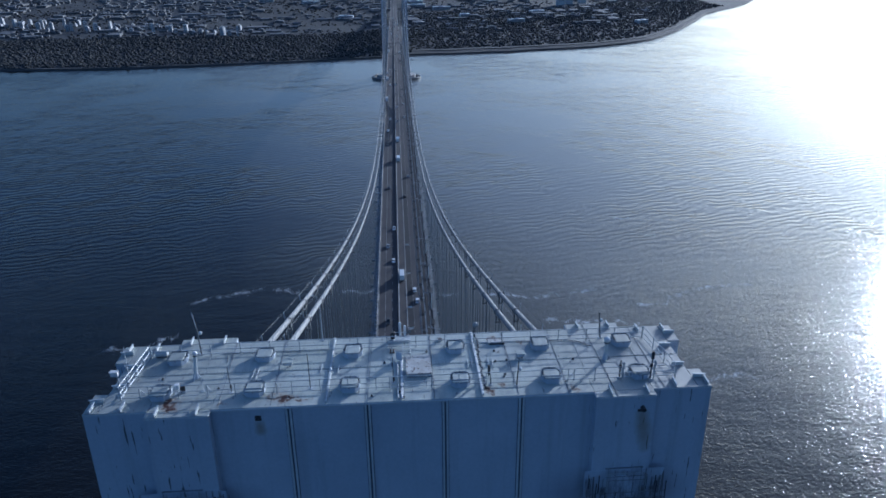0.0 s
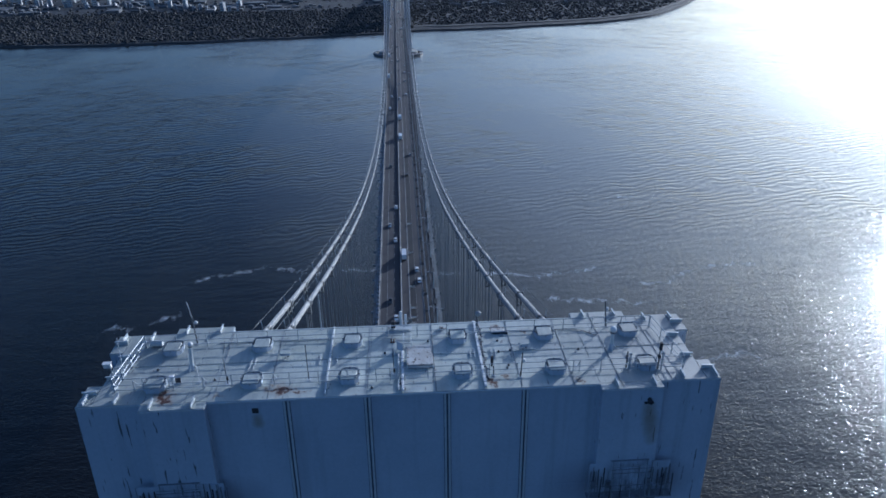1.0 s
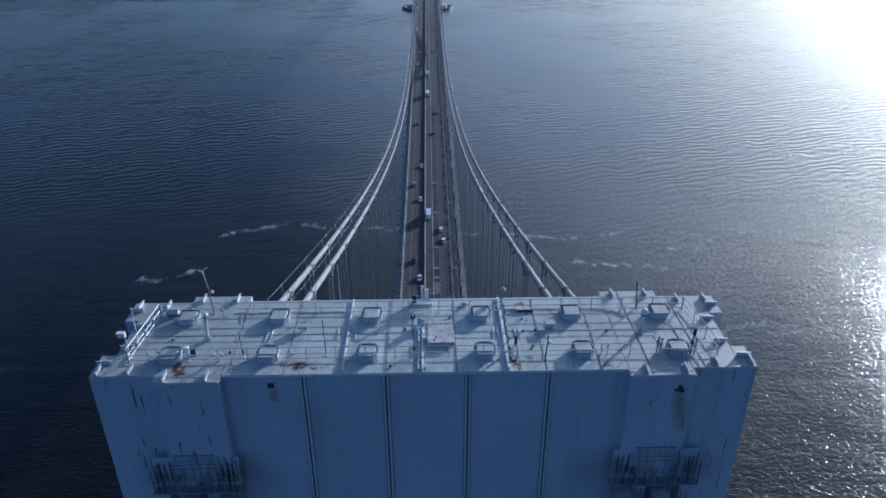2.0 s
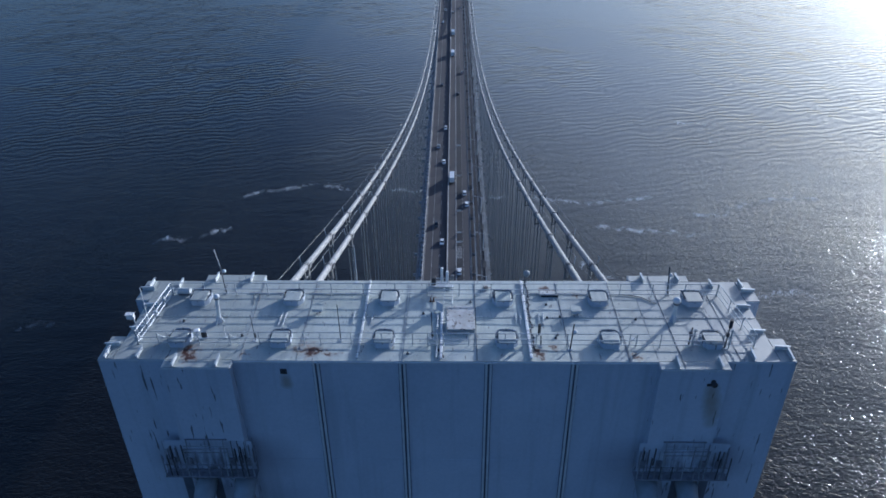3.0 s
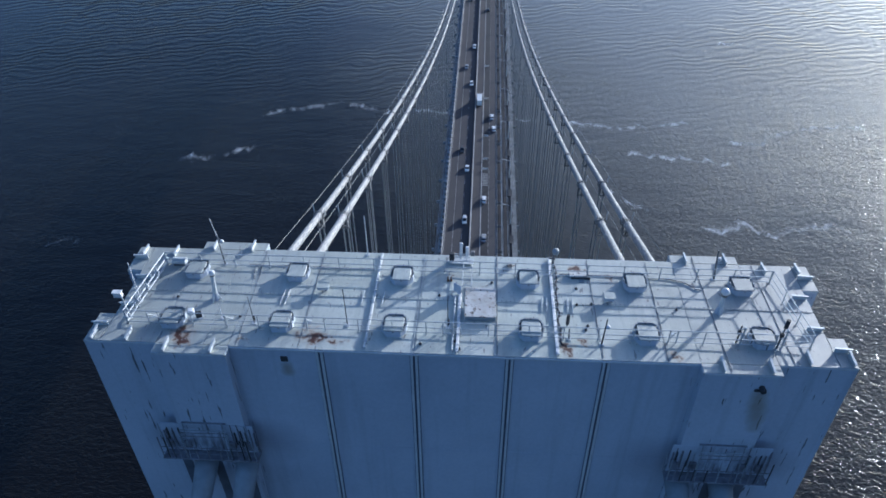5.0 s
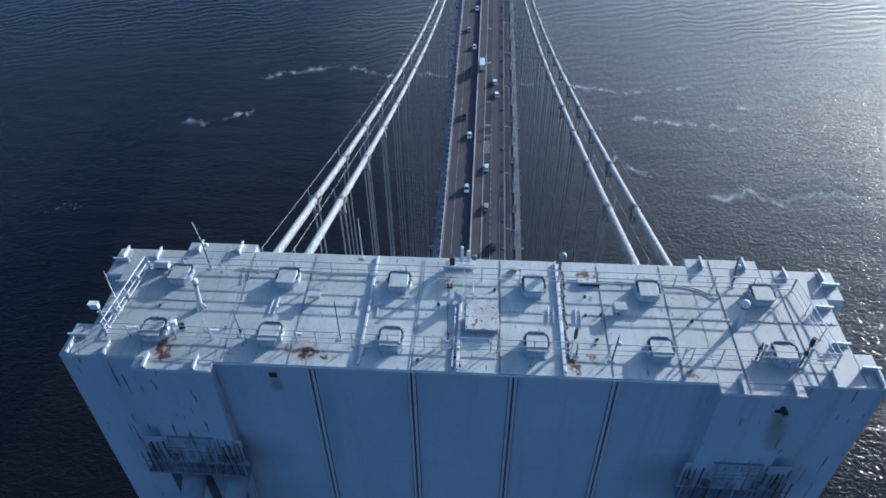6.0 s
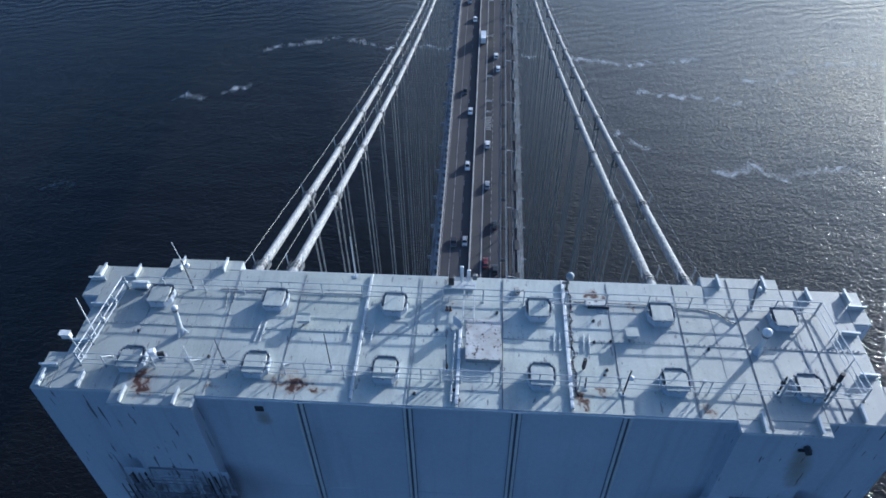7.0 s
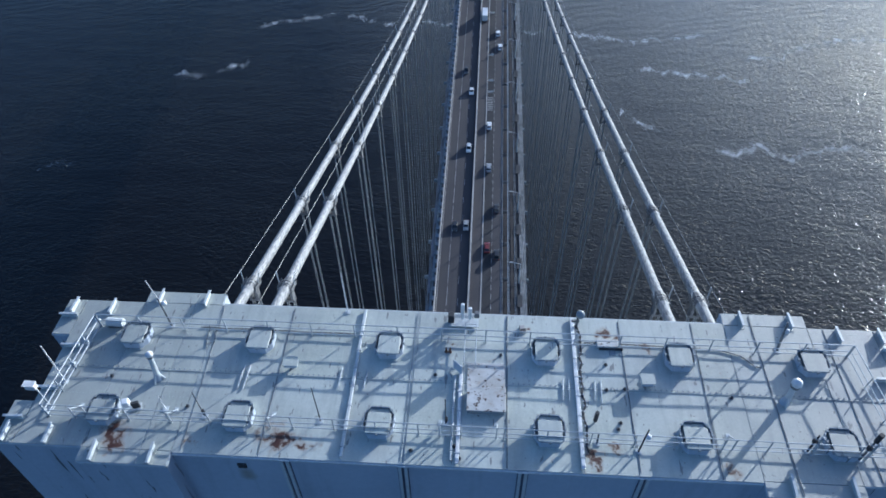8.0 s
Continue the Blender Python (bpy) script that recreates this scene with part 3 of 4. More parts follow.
def octagon_wall(scale_out, scale_in, z0, z1):
    bm = bmesh.new()
    rings = [[bm.verts.new((x * s, y * s, z)) for x, y in OCT] for s, z in ((scale_out, z0), (scale_out, z1), (scale_in, z1), (scale_in, z0 + 0.05))]
    for a, b in zip(rings, rings[1:]):
        for k in range(8):
            bm.faces.new((a[k], a[(k + 1) % 8], b[(k + 1) % 8], b[k]))
    return bm


def hatch(x, y):
    h = thing("hatch", "octagonal grey steel hatch coaming round a recessed flat lid", "hatch", "hatches on the tower roof", at=pose(x, y, ROOF))
    part("coaming", octagon_wall(1.0, 0.95, 0.0, 0.46), M_FACE, h)
    part("rim", octagon_wall(1.015, 0.955, 0.46, 0.50), M_STEEL, h, "thin grey rim")
    part("base_flange", octagon_wall(1.14, 0.99, 0.0, 0.03), M_ROOF, h)
    part("well_floor", prism([(a * 0.92, b * 0.92) for a, b in OCT], 0.02, 0.24), M_STEEL, h)
    lid = part("lid", box(-0.57, 0.57, -0.72, 0.40, 0.45, 0.53, 0.02), M_ROOF, h, "flat pale rectangular lid")
    part("back_leaf", box(-0.50, 0.50, 0.41, 0.66, 0.34, 0.385, 0.01), M_ROOF, lid, "narrow sunken leaf behind the lid")
    for s in (-1, 1):
        part("lid_support", box(s * 0.42 - 0.04, s * 0.42 + 0.04, -0.5, 0.5, 0.2, 0.45), M_STEEL, lid)
        part("hinge", tube((s * 0.3 - 0.1, 0.42, 0.5), (s * 0.3 + 0.1, 0.42, 0.5), 0.03), M_RAIL, lid)
    part("lid_handle", tube((0.6, -0.15, 0.5), (0.6, 0.15, 0.5), 0.02), M_RAIL, lid)
    for k in range(8):  # dogs round the rim
        a, b = OCT[k], OCT[(k + 1) % 8]
        cx, cy = (a[0] + b[0]) / 2, (a[1] + b[1]) / 2
        part("dog", box(cx - 0.05, cx + 0.05, cy - 0.05, cy + 0.05, 0.38, 0.52), M_STEEL, h)
    return h


for y in (2.92, -1.62):
    first = hatch(-17.7, y)
    for x in (-10.95, -4.05, 4.12, 10.95, 17.65):
        copy_thing(first, pose(x, y, ROOF, 0, 0, rng.uniform(-1.2, 1.2)))

# ---- railings ----
def railing(label, a, b, step, height, r, posts=True):
    a, b = Vector(a), Vector(b)
    n = max(1, round((b - a).length / step))
    t = thing("railing", label, "railing", "railings on the tower roof", at=pose(a.x, a.y, ROOF))
    way = (b - a) / n
    for k in range(n + 1):
        p = way * k
        q = part("post", tube(p, p + Vector((rng.uniform(-0.02, 0.02), rng.uniform(-0.02, 0.02), height)), r * 1.1), M_RAIL, t)
        part("foot_plate", box(p.x - 0.07, p.x + 0.07, p.y - 0.07, p.y + 0.07, 0.0, 0.02), M_ROOF, q)
        if r > 0.035:
            part("clamp", box(p.x - 0.12, p.x + 0.16, p.y - 0.08, p.y + 0.07, height * 0.44, height * 0.58, 0.02), M_TRIM, q)
    for z in (height, height * 0.52, 0.16):
        part("rail", sweep([way * k + Vector((0, 0, z + rng.uniform(-0.014, 0.014))) for k in range(n + 1)], r, 6), M_RAIL, t)
    return t


railing("long two-rail steel railing near the far roof edge", (-19.95, 3.52, 0), (19.6, 3.5, 0), 2.35, 1.07, 0.032)
railing("long two-rail steel railing near the near roof edge", (-20.4, -1.98, 0), (20.25, -2.12, 0), 2.0, 1.07, 0.030)
railing("thick white side railing on the tower roof", (-20.45, -1.98, 0), (-20.0, 3.52, 0), 1.5, 1.07, 0.038)
railing("slim two-rail side railing on the tower roof", (20.3, -2.12, 0), (19.65, 3.5, 0), 1.9, 1.07, 0.03)
# gates and doubled posts along the near railing
for x in (-19.0, -14.2, -9.3, -1.1, -0.5, 1.6, 12.6):
    t = thing("rail_bracket", "short doubled post bracing the roof railing", "bracket", "braces of the railing", at=pose(x, -2.04, ROOF))
    part("upright", tube((0, 0, 0), (0, 0, 1.0), 0.04), M_RAIL, t)
    part("brace", tube((0, 0, 0.9), (0.05, 0.75, 0.0), 0.03), M_RAIL, t)
    part("foot_plate", box(-0.1, 0.1, 0.65, 0.85, 0, 0.025), M_TRIM, t)

# ---- pipes, ducts and cable runs across the roof ----
def duct(x, y0, y1, w, h, label, material=M_TRIM):
    t = thing("cable_duct", label, "duct", at=pose(x, 0, ROOF))
    part("casing", box(-w, w, y0, y1, 0.04, h, 0.02), material, t)
    for k in range(int((y1 - y0) / 1.1)):
        part("strap", box(-w - 0.03, w + 0.03, y0 + 0.5 + 1.1 * k, y0 + 0.56 + 1.1 * k, 0.0, h + 0.015), M_RAIL, t)


duct(-5.66, -3.4, 5.3, 0.085, 0.13, "raised pale cable duct crossing the tower roof")
duct(5.62, -3.4, 5.3, 0.095, 0.16, "thick white pipe duct crossing the tower roof", M_WHITE)
duct(-0.22, -3.45, 1.6, 0.09, 0.16, "narrow paired conduit running to the roof edge", M_WHITE)
duct(-0.52, -3.3, 1.35, 0.05, 0.12, "thin conduit beside a larger one", M_TRIM)


def pipe_run(label, pts, r, material, name="conduit"):
    t = thing(name, label, "pipe")
    part("run", sweep([(x, y, ROOF + z) for x, y, z in pts], r, 6), material, t)
    for x, y, z in pts[1:-1]:
        part("clip", box(x - r * 2, x + r * 2, y - 0.04, y + 0.04, ROOF, ROOF + z + r * 0.7), M_RAIL, t)


def wobble(x0, y0, x1, y1, n, amp, z):
    return [(x0 + (x1 - x0) * k / n + rng.uniform(-amp, amp), y0 + (y1 - y0) * k / n + rng.uniform(-amp, amp), z) for k in range(n + 1)]


pipe_run("black cable bundle sagging beside the white duct", wobble(5.95, 5.2, 5.9, -2.6, 22, 0.09, 0.06), 0.055, M_DARK)
pipe_run("dark conduit along a roof seam", wobble(2.14, 5.3, 2.12, -3.5, 8, 0.01, 0.024), 0.026, M_BAND)
pipe_run("thin conduit along a roof seam", wobble(12.02, 5.25, 11.92, -3.5, 8, 0.012, 0.018), 0.018, M_BAND)
pipe_run("dark conduit along a roof seam", wobble(15.2, 5.9, 15.35, -4.1, 8, 0.012, 0.018), 0.018, M_BAND)
pipe_run("conduit along a roof seam", wobble(8.1, 5.2, 8.25, -3.4, 8, 0.02, 0.018), 0.018, M_BAND)
pipe_run("conduit along a roof seam", wobble(18.95, 5.2, 19.05, -3.3, 8, 0.015, 0.018), 0.018, M_BAND)
pipe_run("conduit along a roof seam", wobble(-9.62, 5.2, -9.6, -3.4, 8, 0.015, 0.016), 0.016, M_BAND)
pipe_run("conduit along a roof seam", wobble(-13.6, 5.2, -13.3, -3.4, 8, 0.02, 0.016), 0.016, M_BAND)
pipe_run("paired conduit along a roof seam", wobble(-2.75, 5.2, -2.85, -3.4, 8, 0.012, 0.016), 0.014, M_STEEL)
pipe_run("paired conduit along a roof seam", wobble(-2.58, 5.2, -2.68, -3.4, 8, 0.012, 0.016), 0.012, M_STEEL)
pipe_run("dark cable lying along the far railing", wobble(-14.5, 3.72, -6.0, 3.68, 14, 0.03, 0.04), 0.032, M_BAND)
pipe_run("thin dark cable looping across the roof", wobble(-14.05, 3.86, -13.76, 2.3, 6, 0.07, 0.03), 0.016, M_DARK)
pipe_run("thin dark cable looping across the roof", wobble(-13.7, 3.8, -13.5, 2.7, 5, 0.06, 0.03), 0.014, M_DARK)
pipe_run("dark cable trailing from the rusted saddle", wobble(6.2, 3.75, 7.0, 3.45, 6, 0.05, 0.04), 0.03, M_DARK)
pipe_run("dark cable lying along the far railing", [(6.2, 3.75, 0.05), (9.0, 3.72, 0.05), (13.2, 3.6, 0.05), (14.2, 3.3, 0.05), (14.8, 2.7, 0.05), (15.1, 2.6, 0.05)], 0.03, M_BAND)
for x, y0, y1 in ((-11.5, 0.0, 1.4), (-11.2, 0.0, 1.4), (-6.4, 0.3, 1.5), (-5.1, 0.3, 1.4), (4.9, 0.2, 1.4), (5.2, 0.2, 1.4), (6.5, 0.2, 1.4), (6.8, 0.1, 1.4)):
    pipe_run("short pale pipe stub lying on the roof", [(x, y0, 0.06), (x + 0.02, (y0 + y1) / 2, 0.06), (x + 0.05, y1, 0.06)], 0.034, M_TRIM, "pipe_stub")

# ---- loose and fixed things on the roof ----
t = thing("rusty_cover_plate", "raised rectangular cover plate with rust blisters", "cover plate", at=pose(1.10, 0.22, ROOF))
part("plate", box(-0.98, 0.94, -1.04, 0.30, 0.34, 0.40, 0.015), M_BLISTER, t)
part("skirt", box(-0.93, 0.89, -0.98, 0.24, 0.0, 0.34), M_STEEL, t)
t = thing("low_platform", "flat rust-blistered roof panel behind a cover plate", "panel", at=pose(1.05, 2.1, ROOF))
part("panel", box(-0.95, 0.97, -1.5, 0.1, 0.0, 0.05, 0.01), M_BLISTER, t)


def small_box(x, y, w, d, h):
    t = thing("junction_box", "small pale junction box on short legs", "junction box", "junction boxes", at=pose(x, y, ROOF, 0, 0, 3))
    part("case", box(-w, w, -d, d, 0.2, 0.2 + h, 0.03), M_FACE, t)
    part("cap", box(-w - 0.05, w + 0.05, -d - 0.05, d + 0.05, 0.2 + h, 0.24 + h), M_ROOF, t)
    part("leg", box(0.1, 0.2, -0.06, 0.06, 0, 0.22), M_DARK, t)


small_box(-9.0, 1.50, 0.34, 0.25, 0.26)
small_box(9.12, 1.35, 0.30, 0.26, 0.28)


def ball_post(x, y, h, r, lean):
    t = thing("beacon_post", "short thick post with a pale ball-shaped beacon on top", "beacon", "beacons on the roof", at=pose(x, y, ROOF, 0, lean, 0))
    part("foot", tube((0, 0, 0), (0, 0, 0.55), 0.24, 12, 0.14), M_FACE, t, "flared blue-grey foot")
    part("post", tube((0, 0, 0.5), (0, 0, h - r * 0.7), 0.15, 10, 0.12), M_TRIM, t)
    shade(part("beacon_globe", ball(r, (0, 0, h)), M_WHITE, t, "round white beacon globe"))
    part("collar", tube((0, 0, h - r * 1.15), (0, 0, h - r * 0.6), r * 0.85, 10), M_BAND, t)
    part("brace", tube((0.35, 0.05, 0.0), (0.05, 0, 0.55), 0.05), M_TRIM, t)
    part("brace", tube((-0.05, -0.35, 0.0), (0, -0.05, 0.6), 0.05), M_TRIM, t)


ball_post(-15.72, 0.40, 2.2, 0.19, 6)
ball_post(15.75, 0.66, 1.75, 0.26, 0)

def mast(x, y, h, r, label, tilt=(0, 0), head=None, material=M_RAIL):
    t = thing("antenna_mast", label, "antenna mast", "masts on the roof", at=pose(x, y, ROOF, tilt[0], tilt[1], 0))
    part("foot_plate", box(-0.14, 0.14, -0.14, 0.14, 0, 0.04), M_TRIM, t)
    part("tube", tube((0, 0, 0), (0, 0, h), r, 7, r * 0.7), material, t)
    if head == "camera":
        c = part("camera_case", box(-0.42, 0.08, -0.14, 0.14, h - 0.12, h + 0.24, 0.03), M_WHITE, t, "boxy white camera housing")
        part("sun_hood", box(-0.46, 0.1, -0.17, 0.17, h + 0.25, h + 0.28), M_WHITE, c)
    if head == "lamp":
        shade(part("lamp_head", ball(0.14, (0.13, 0, h * 0.7)), M_WHITE, t, "small round white lamp"))
        part("arm", tube((0, 0, h * 0.62), (0.13, 0, h * 0.66), 0.03), M_RAIL, t)
    if head in ("twin", "canister"):
        part("second_tube", tube((0.26, 0.02, 0), (0.26, 0.02, h * 0.9), r, 7), M_TRIM, t, "pale pipe beside the post")
        for z in (0.35, 0.8, 1.25):
            part("strap", box(-0.1, 0.36, -0.08, 0.09, h * z / 1.5 - 0.025, h * z / 1.5 + 0.025, 0.005), M_STEEL, t)
        part("splice_case", box(-0.11, 0.08, -0.1, 0.08, h * 0.58, h * 0.74, 0.02), M_DARK, t, "black splice case")
    if head == "case":
        part("splice_case", tube((0.03, 0, 0.25), (0.03, 0, 0.62), 0.075, 8), M_DARK, t, "black splice case")
    if head == "canister":
        part("cylinder", tube((0.02, 0, h), (0.02, 0, h + 0.6), 0.115, 10), M_DARK, t, "black cylinder")
    if head == "whip":
        part("whip", tube((0, 0, h), (-0.15, 0.02, h + 1.4), 0.022), M_WHITE, t)
        shade(part("lamp_head", ball(0.14, (0.22, 0.0, h * 0.82)), M_WHITE, t, "small round white lamp"))
        part("arm", tube((0, 0, h * 0.78), (0.22, 0, h * 0.78), 0.03), M_RAIL, t)
    return t


mast(-16.12, 3.74, 2.4, 0.06, "dark mast with a pale whip antenna and a lamp", (0, -1.5), "whip", M_BAND)
mast(-20.43, -0.04, 3.2, 0.04, "thin leaning white rod antenna clamped to the railing", (0, 2), None, M_WHITE)
mast(-20.5, -1.52, 1.9, 0.055, "post with a boxy white camera housing", (0, 0), "camera")
mast(16.2, 3.77, 2.4, 0.07, "dark slanted mast with a small lamp", (0, -6), "lamp", M_BAND)
mast(6.36, -2.04, 0.9, 0.05, "short post carrying a black cylinder", (0, -3), None, M_BAND)
mast(8.25, -2.35, 2.1, 0.05, "thin dark rod with a lamp, leaning beside the railing", (0, 2), "lamp", M_DARK)
mast(-6.95, -1.54, 3.0, 0.035, "thin dark whip antenna standing on the roof", (0, 0), None, M_DARK)
mast(-12.67, -1.6, 2.2, 0.035, "thin dark leaning rod standing on the roof", (0, -1), "case", M_BAND)
mast(-14.75, -1.3, 1.2, 0.03, "short thin pale rod standing on the roof", (0, 0), None, M_WHITE)
mast(-0.84, -1.38, 2.3, 0.03, "thin dark rod with a black splice case on the roof", (0, 0), "case", M_DARK)
mast(-6.65, 5.15, 3.3, 0.035, "slim pale rod antenna on the roof edge", (0, 0), None, M_WHITE)
mast(16.1, -1.9, 1.5, 0.06, "dark twin post strapped to the roof railing", (0, 0), "twin", M_DARK)
mast(18.35, -2.2, 1.75, 0.06, "dark twin post carrying a black cylinder at the roof corner", (0, 0), "canister", M_BAND)

t = thing("black_canister", "black upright canister fixed to the roof", "canister", "canisters", at=pose(6.36, -0.9, ROOF))
part("body", tube((0, 0, 0.15), (0, 0, 0.9), 0.105, 9), M_DARK, t)
part("stand", tube((0, 0, 0), (0, 0, 0.2), 0.05), M_BAND, t)
for x, y in ((7.6, -0.9), (7.45, -1.25), (8.0, 1.0), (7.2, 2.4), (7.1, 0.9), (13.2, 0.75), (-18.18, 0.43), (-0.38, -2.54), (-0.11, -3.15), (-2.41, -2.86), (-1.53, 1.35), (1.8, 2.72), (-13.71, -1.11)):
    t = thing("deck_bollard", "small dark stub fitting on the roof", "fitting", "stub fittings", at=pose(x, y, ROOF))
    part("stub", tube((0, 0, 0), (0, 0, 0.15), 0.07, 7, 0.05), M_DARK, t)
    part("flange", tube((0, 0, 0), (0, 0, 0.03), 0.11, 8), M_BAND, t)

for x in (-1.05, -0.85):
    t = thing("rusty_stub", "short rust-brown pipe stub on the roof", "pipe stub", "rusty stubs", at=pose(x, 2.8, ROOF))
    part("pipe", tube((0, 0, 0), (0, 0, 0.34), 0.05, 7), M_RUST, t)
    part("flange", tube((0, 0, 0), (0, 0, 0.03), 0.1, 8), M_RUST, t)

# dome antenna at the far edge
t = thing("dome_antenna", "pale grey dome antenna on a bracket at the roof edge", "antenna", at=pose(5.85, 4.75, ROOF))
part("stem", tube((0, 0, 0), (0, 0, 0.95), 0.07, 7), M_BAND, t)
shade(part("dome", ball(0.24, (0.1, 0, 1.12), 12, 8, 1.05), M_STEEL, t, "round grey radome"))
part("bracket", box(-0.3, 0.1, -0.05, 0.05, 0.5, 0.62), M_BAND, t)

# twin panel antennas in the middle of the far edge
t = thing("panel_antenna_pair", "two upright white panel antennas with dark boxes at the roof edge", "antenna", at=pose(-0.1, 4.75, ROOF + 0.07))
for x, h in ((-0.18, 1.55), (0.22, 1.25)):
    p = part("panel", box(x - 0.10, x + 0.10, -0.08, 0.08, 0.35, h, 0.03), M_WHITE, t)
    part("pole", tube((x, 0.12, 0), (x, 0.12, h - 0.1), 0.035), M_RAIL, p)
part("control_box", box(-0.95, -0.62, -0.2, 0.12, 0.1, 0.72, 0.03), M_DARK, t, "dark control cabinet")
part("control_box", box(0.45, 0.72, -0.1, 0.15, 0.5, 0.85, 0.03), M_BAND, t)
part("base_frame", box(-0.9, 0.7, -0.35, 0.2, 0.0, 0.06), M_TRIM, t)
part("cross_arm", tube((-0.8, 0, 0.6), (0.7, 0, 0.6), 0.03), M_RAIL, t)
# rusted fittings between the far railing and the roof edge
t = thing("rusted_saddle", "rust-stained pale steel saddle block on the roof", "saddle block", at=pose(7.45, 3.62, ROOF))
part("block", box(-0.62, 0.5, -0.22, 0.28, 0.0, 0.22, 0.03), M_BLISTER, t)
part("lip", box(-0.5, 0.72, -0.30, -0.22, 0.0, 0.14, 0.01), M_DARK, t, "dark corroded lip")
part("strap", box(0.0, 0.34, -0.62, -0.2, 0.0, 0.05, 0.01), M_STEEL, t)
t = thing("rusted_box", "small rusted junction box by the roof edge", "junction box", at=pose(2.95, 4.4, ROOF, 0, 0, 8))
part("case", box(-0.14, 0.14, -0.26, 0.22, 0.0, 0.2, 0.02), M_BLISTER, t)
part("lid", box(-0.16, 0.16, -0.28, -0.05, 0.2, 0.24, 0.01), M_DARK, t)
# light pipe frame behind the cover plate
t = thing("tubular_stand", "light tubular frame with rungs standing on the roof", "frame", at=pose(0.2, 3.1, ROOF))
for x in (-0.3, 0.29):
    for y in (-1.25, 1.2):
        part("upright", tube((x, y, 0), (x, y, 0.5), 0.025), M_RAIL, t)
    part("side_bar", tube((x, -1.3, 0.5), (x, 1.25, 0.5), 0.028), M_RAIL, t)
for y in (-1.25, -0.35, 0.45, 1.2):
    part("rung", tube((-0.3, y, 0.5), (0.29, y, 0.5), 0.022), M_RAIL, t)
# added panel, there only to throw the broad diagonal shadow
t = thing("sheet_panel", "plain blue-grey sheet panel on two short posts, added to cast a shadow", "panel", at=pose(-0.4, 1.6, ROOF, 0, 0, -41))
part("sheet", box(-0.30, 0.30, -0.02, 0.02, 0.08, 0.80, 0.01), M_FACE, t)
for x in (-0.27, 0.27):
    part("post", tube((x, 0.05, 0), (x, 0.05, 0.76), 0.03), M_RAIL, t)
t = thing("antenna_platform", "flat green-grey platform on short posts under the antennas", "platform", at=pose(-0.3, 4.85, ROOF))
part("deck", box(-0.6, 0.62, -0.42, 0.42, 0.04, 0.07, 0.01), M_STEEL, t)
for x in (-0.5, 0.52):
    for y in (-0.34, 0.34):
        part("leg", box(x - 0.04, x + 0.04, y - 0.04, y + 0.04, 0, 0.04), M_RAIL, t)
# equipment beside the corner hatch
t = thing("lamp_housing", "white floodlight with dark bracket beside a hatch", "floodlight", at=pose(-16.55, -1.45, ROOF, 0, 0, 20))
part("head", box(-0.18, 0.18, -0.12, 0.25, 0.35, 0.75, 0.05), M_WHITE, t)
part("bracket", box(0.2, 0.55, -0.05, 0.08, 0.0, 0.5), M_DARK, t)
part("foot", box(-0.2, 0.6, -0.15, 0.25, 0.0, 0.05), M_TRIM, t)
t = thing("tank", "squat pale drum beside a corner hatch", "drum", at=pose(-19.35, 3.62, ROOF))
part("drum", tube((-0.25, 0, 0.3), (0.65, 0, 0.3), 0.24, 10), M_TRIM, t)
part("cradle", box(-0.2, 0.6, -0.18, 0.18, 0, 0.2), M_BAND, t)
# ---- flanged brackets along the edges ----
def lug_web():
    bm = bmesh.new()
    pts = ((0.04, 0.0), (0.96, 0.0), (0.96, 0.33), (0.04, 0.26))
    a = [bm.verts.new((-0.018, y, z)) for y, z in pts]
    b = [bm.verts.new((0.018, y, z)) for y, z in pts]
    bm.faces.new(a)
    bm.faces.new(b[::-1])
    for k in range(4):
        bm.faces.new((a[k], a[(k + 1) % 4], b[(k + 1) % 4], b[k]))
    return bm


def lug_flange():
    bm = box(-0.065, 0.065, -0.04, 1.0, 0.0, 0.03, 0.006)
    for v in bm.verts:
        v.co.z += 0.26 + 0.07 * v.co.y
    return bm


first = thing("edge_bracket", "pale flanged steel bracket on the roof edge", "bracket", "brackets round the roof edge", at=pose(-21.95, 5.27, ROOF, 0, 0, 180))
part("web", lug_web(), M_TRIM, first)
part("flange", lug_flange(), M_TRIM, first)
part("foot", box(-0.14, 0.14, 0.0, 1.02, 0.0, 0.02), M_ROOF, first)
LUGS = [(x, 5.27, 180) for x in (-19.8, 19.6, 21.75)] + [(x, 6.07, 180) for x in (-17.3, -14.65, 14.7, 17.3)] + [(x, -4.22, 0) for x in (-17.4, -14.6, 14.9, 17.6)] + [(x, -3.47, 0) for x in (-22.05, -19.95, 19.9, 22.3)]
LUGS += [(22.52, 4.0, 90), (21.52, 2.1, 90), (21.52, -0.65, 90), (22.52, -2.3, 90), (-22.52, 4.1, -90), (-21.52, 2.1, -90), (-21.52, -0.5, -90), (-22.52, -2.2, -90)]
for x, y, a in LUGS:
    copy_thing(first, pose(x, y, ROOF, 0, 0, a))

# ---- the suspended span ----
MID, SPAN = 650.9, 650.0
PANEL = 15.4


def cable_z(y):
    if y > MID + SPAN:
        return 205.0 - 137.0 * (y - MID - SPAN) / 371 - 12 * math.sin(math.pi * min(1, (y - MID - SPAN) / 371))
    return 85.5 + 119.5 * ((y - MID) / SPAN) ** 2


def deck_z(y):
    if y > MID + SPAN:
        z = 66 - 0.03 * (y - MID - SPAN)
        inland = y - 1570
        return max(z, land_z(0, inland) + 1.5) if inland > 0 else z
    if y < 0:
        return 66 + 0.03 * y
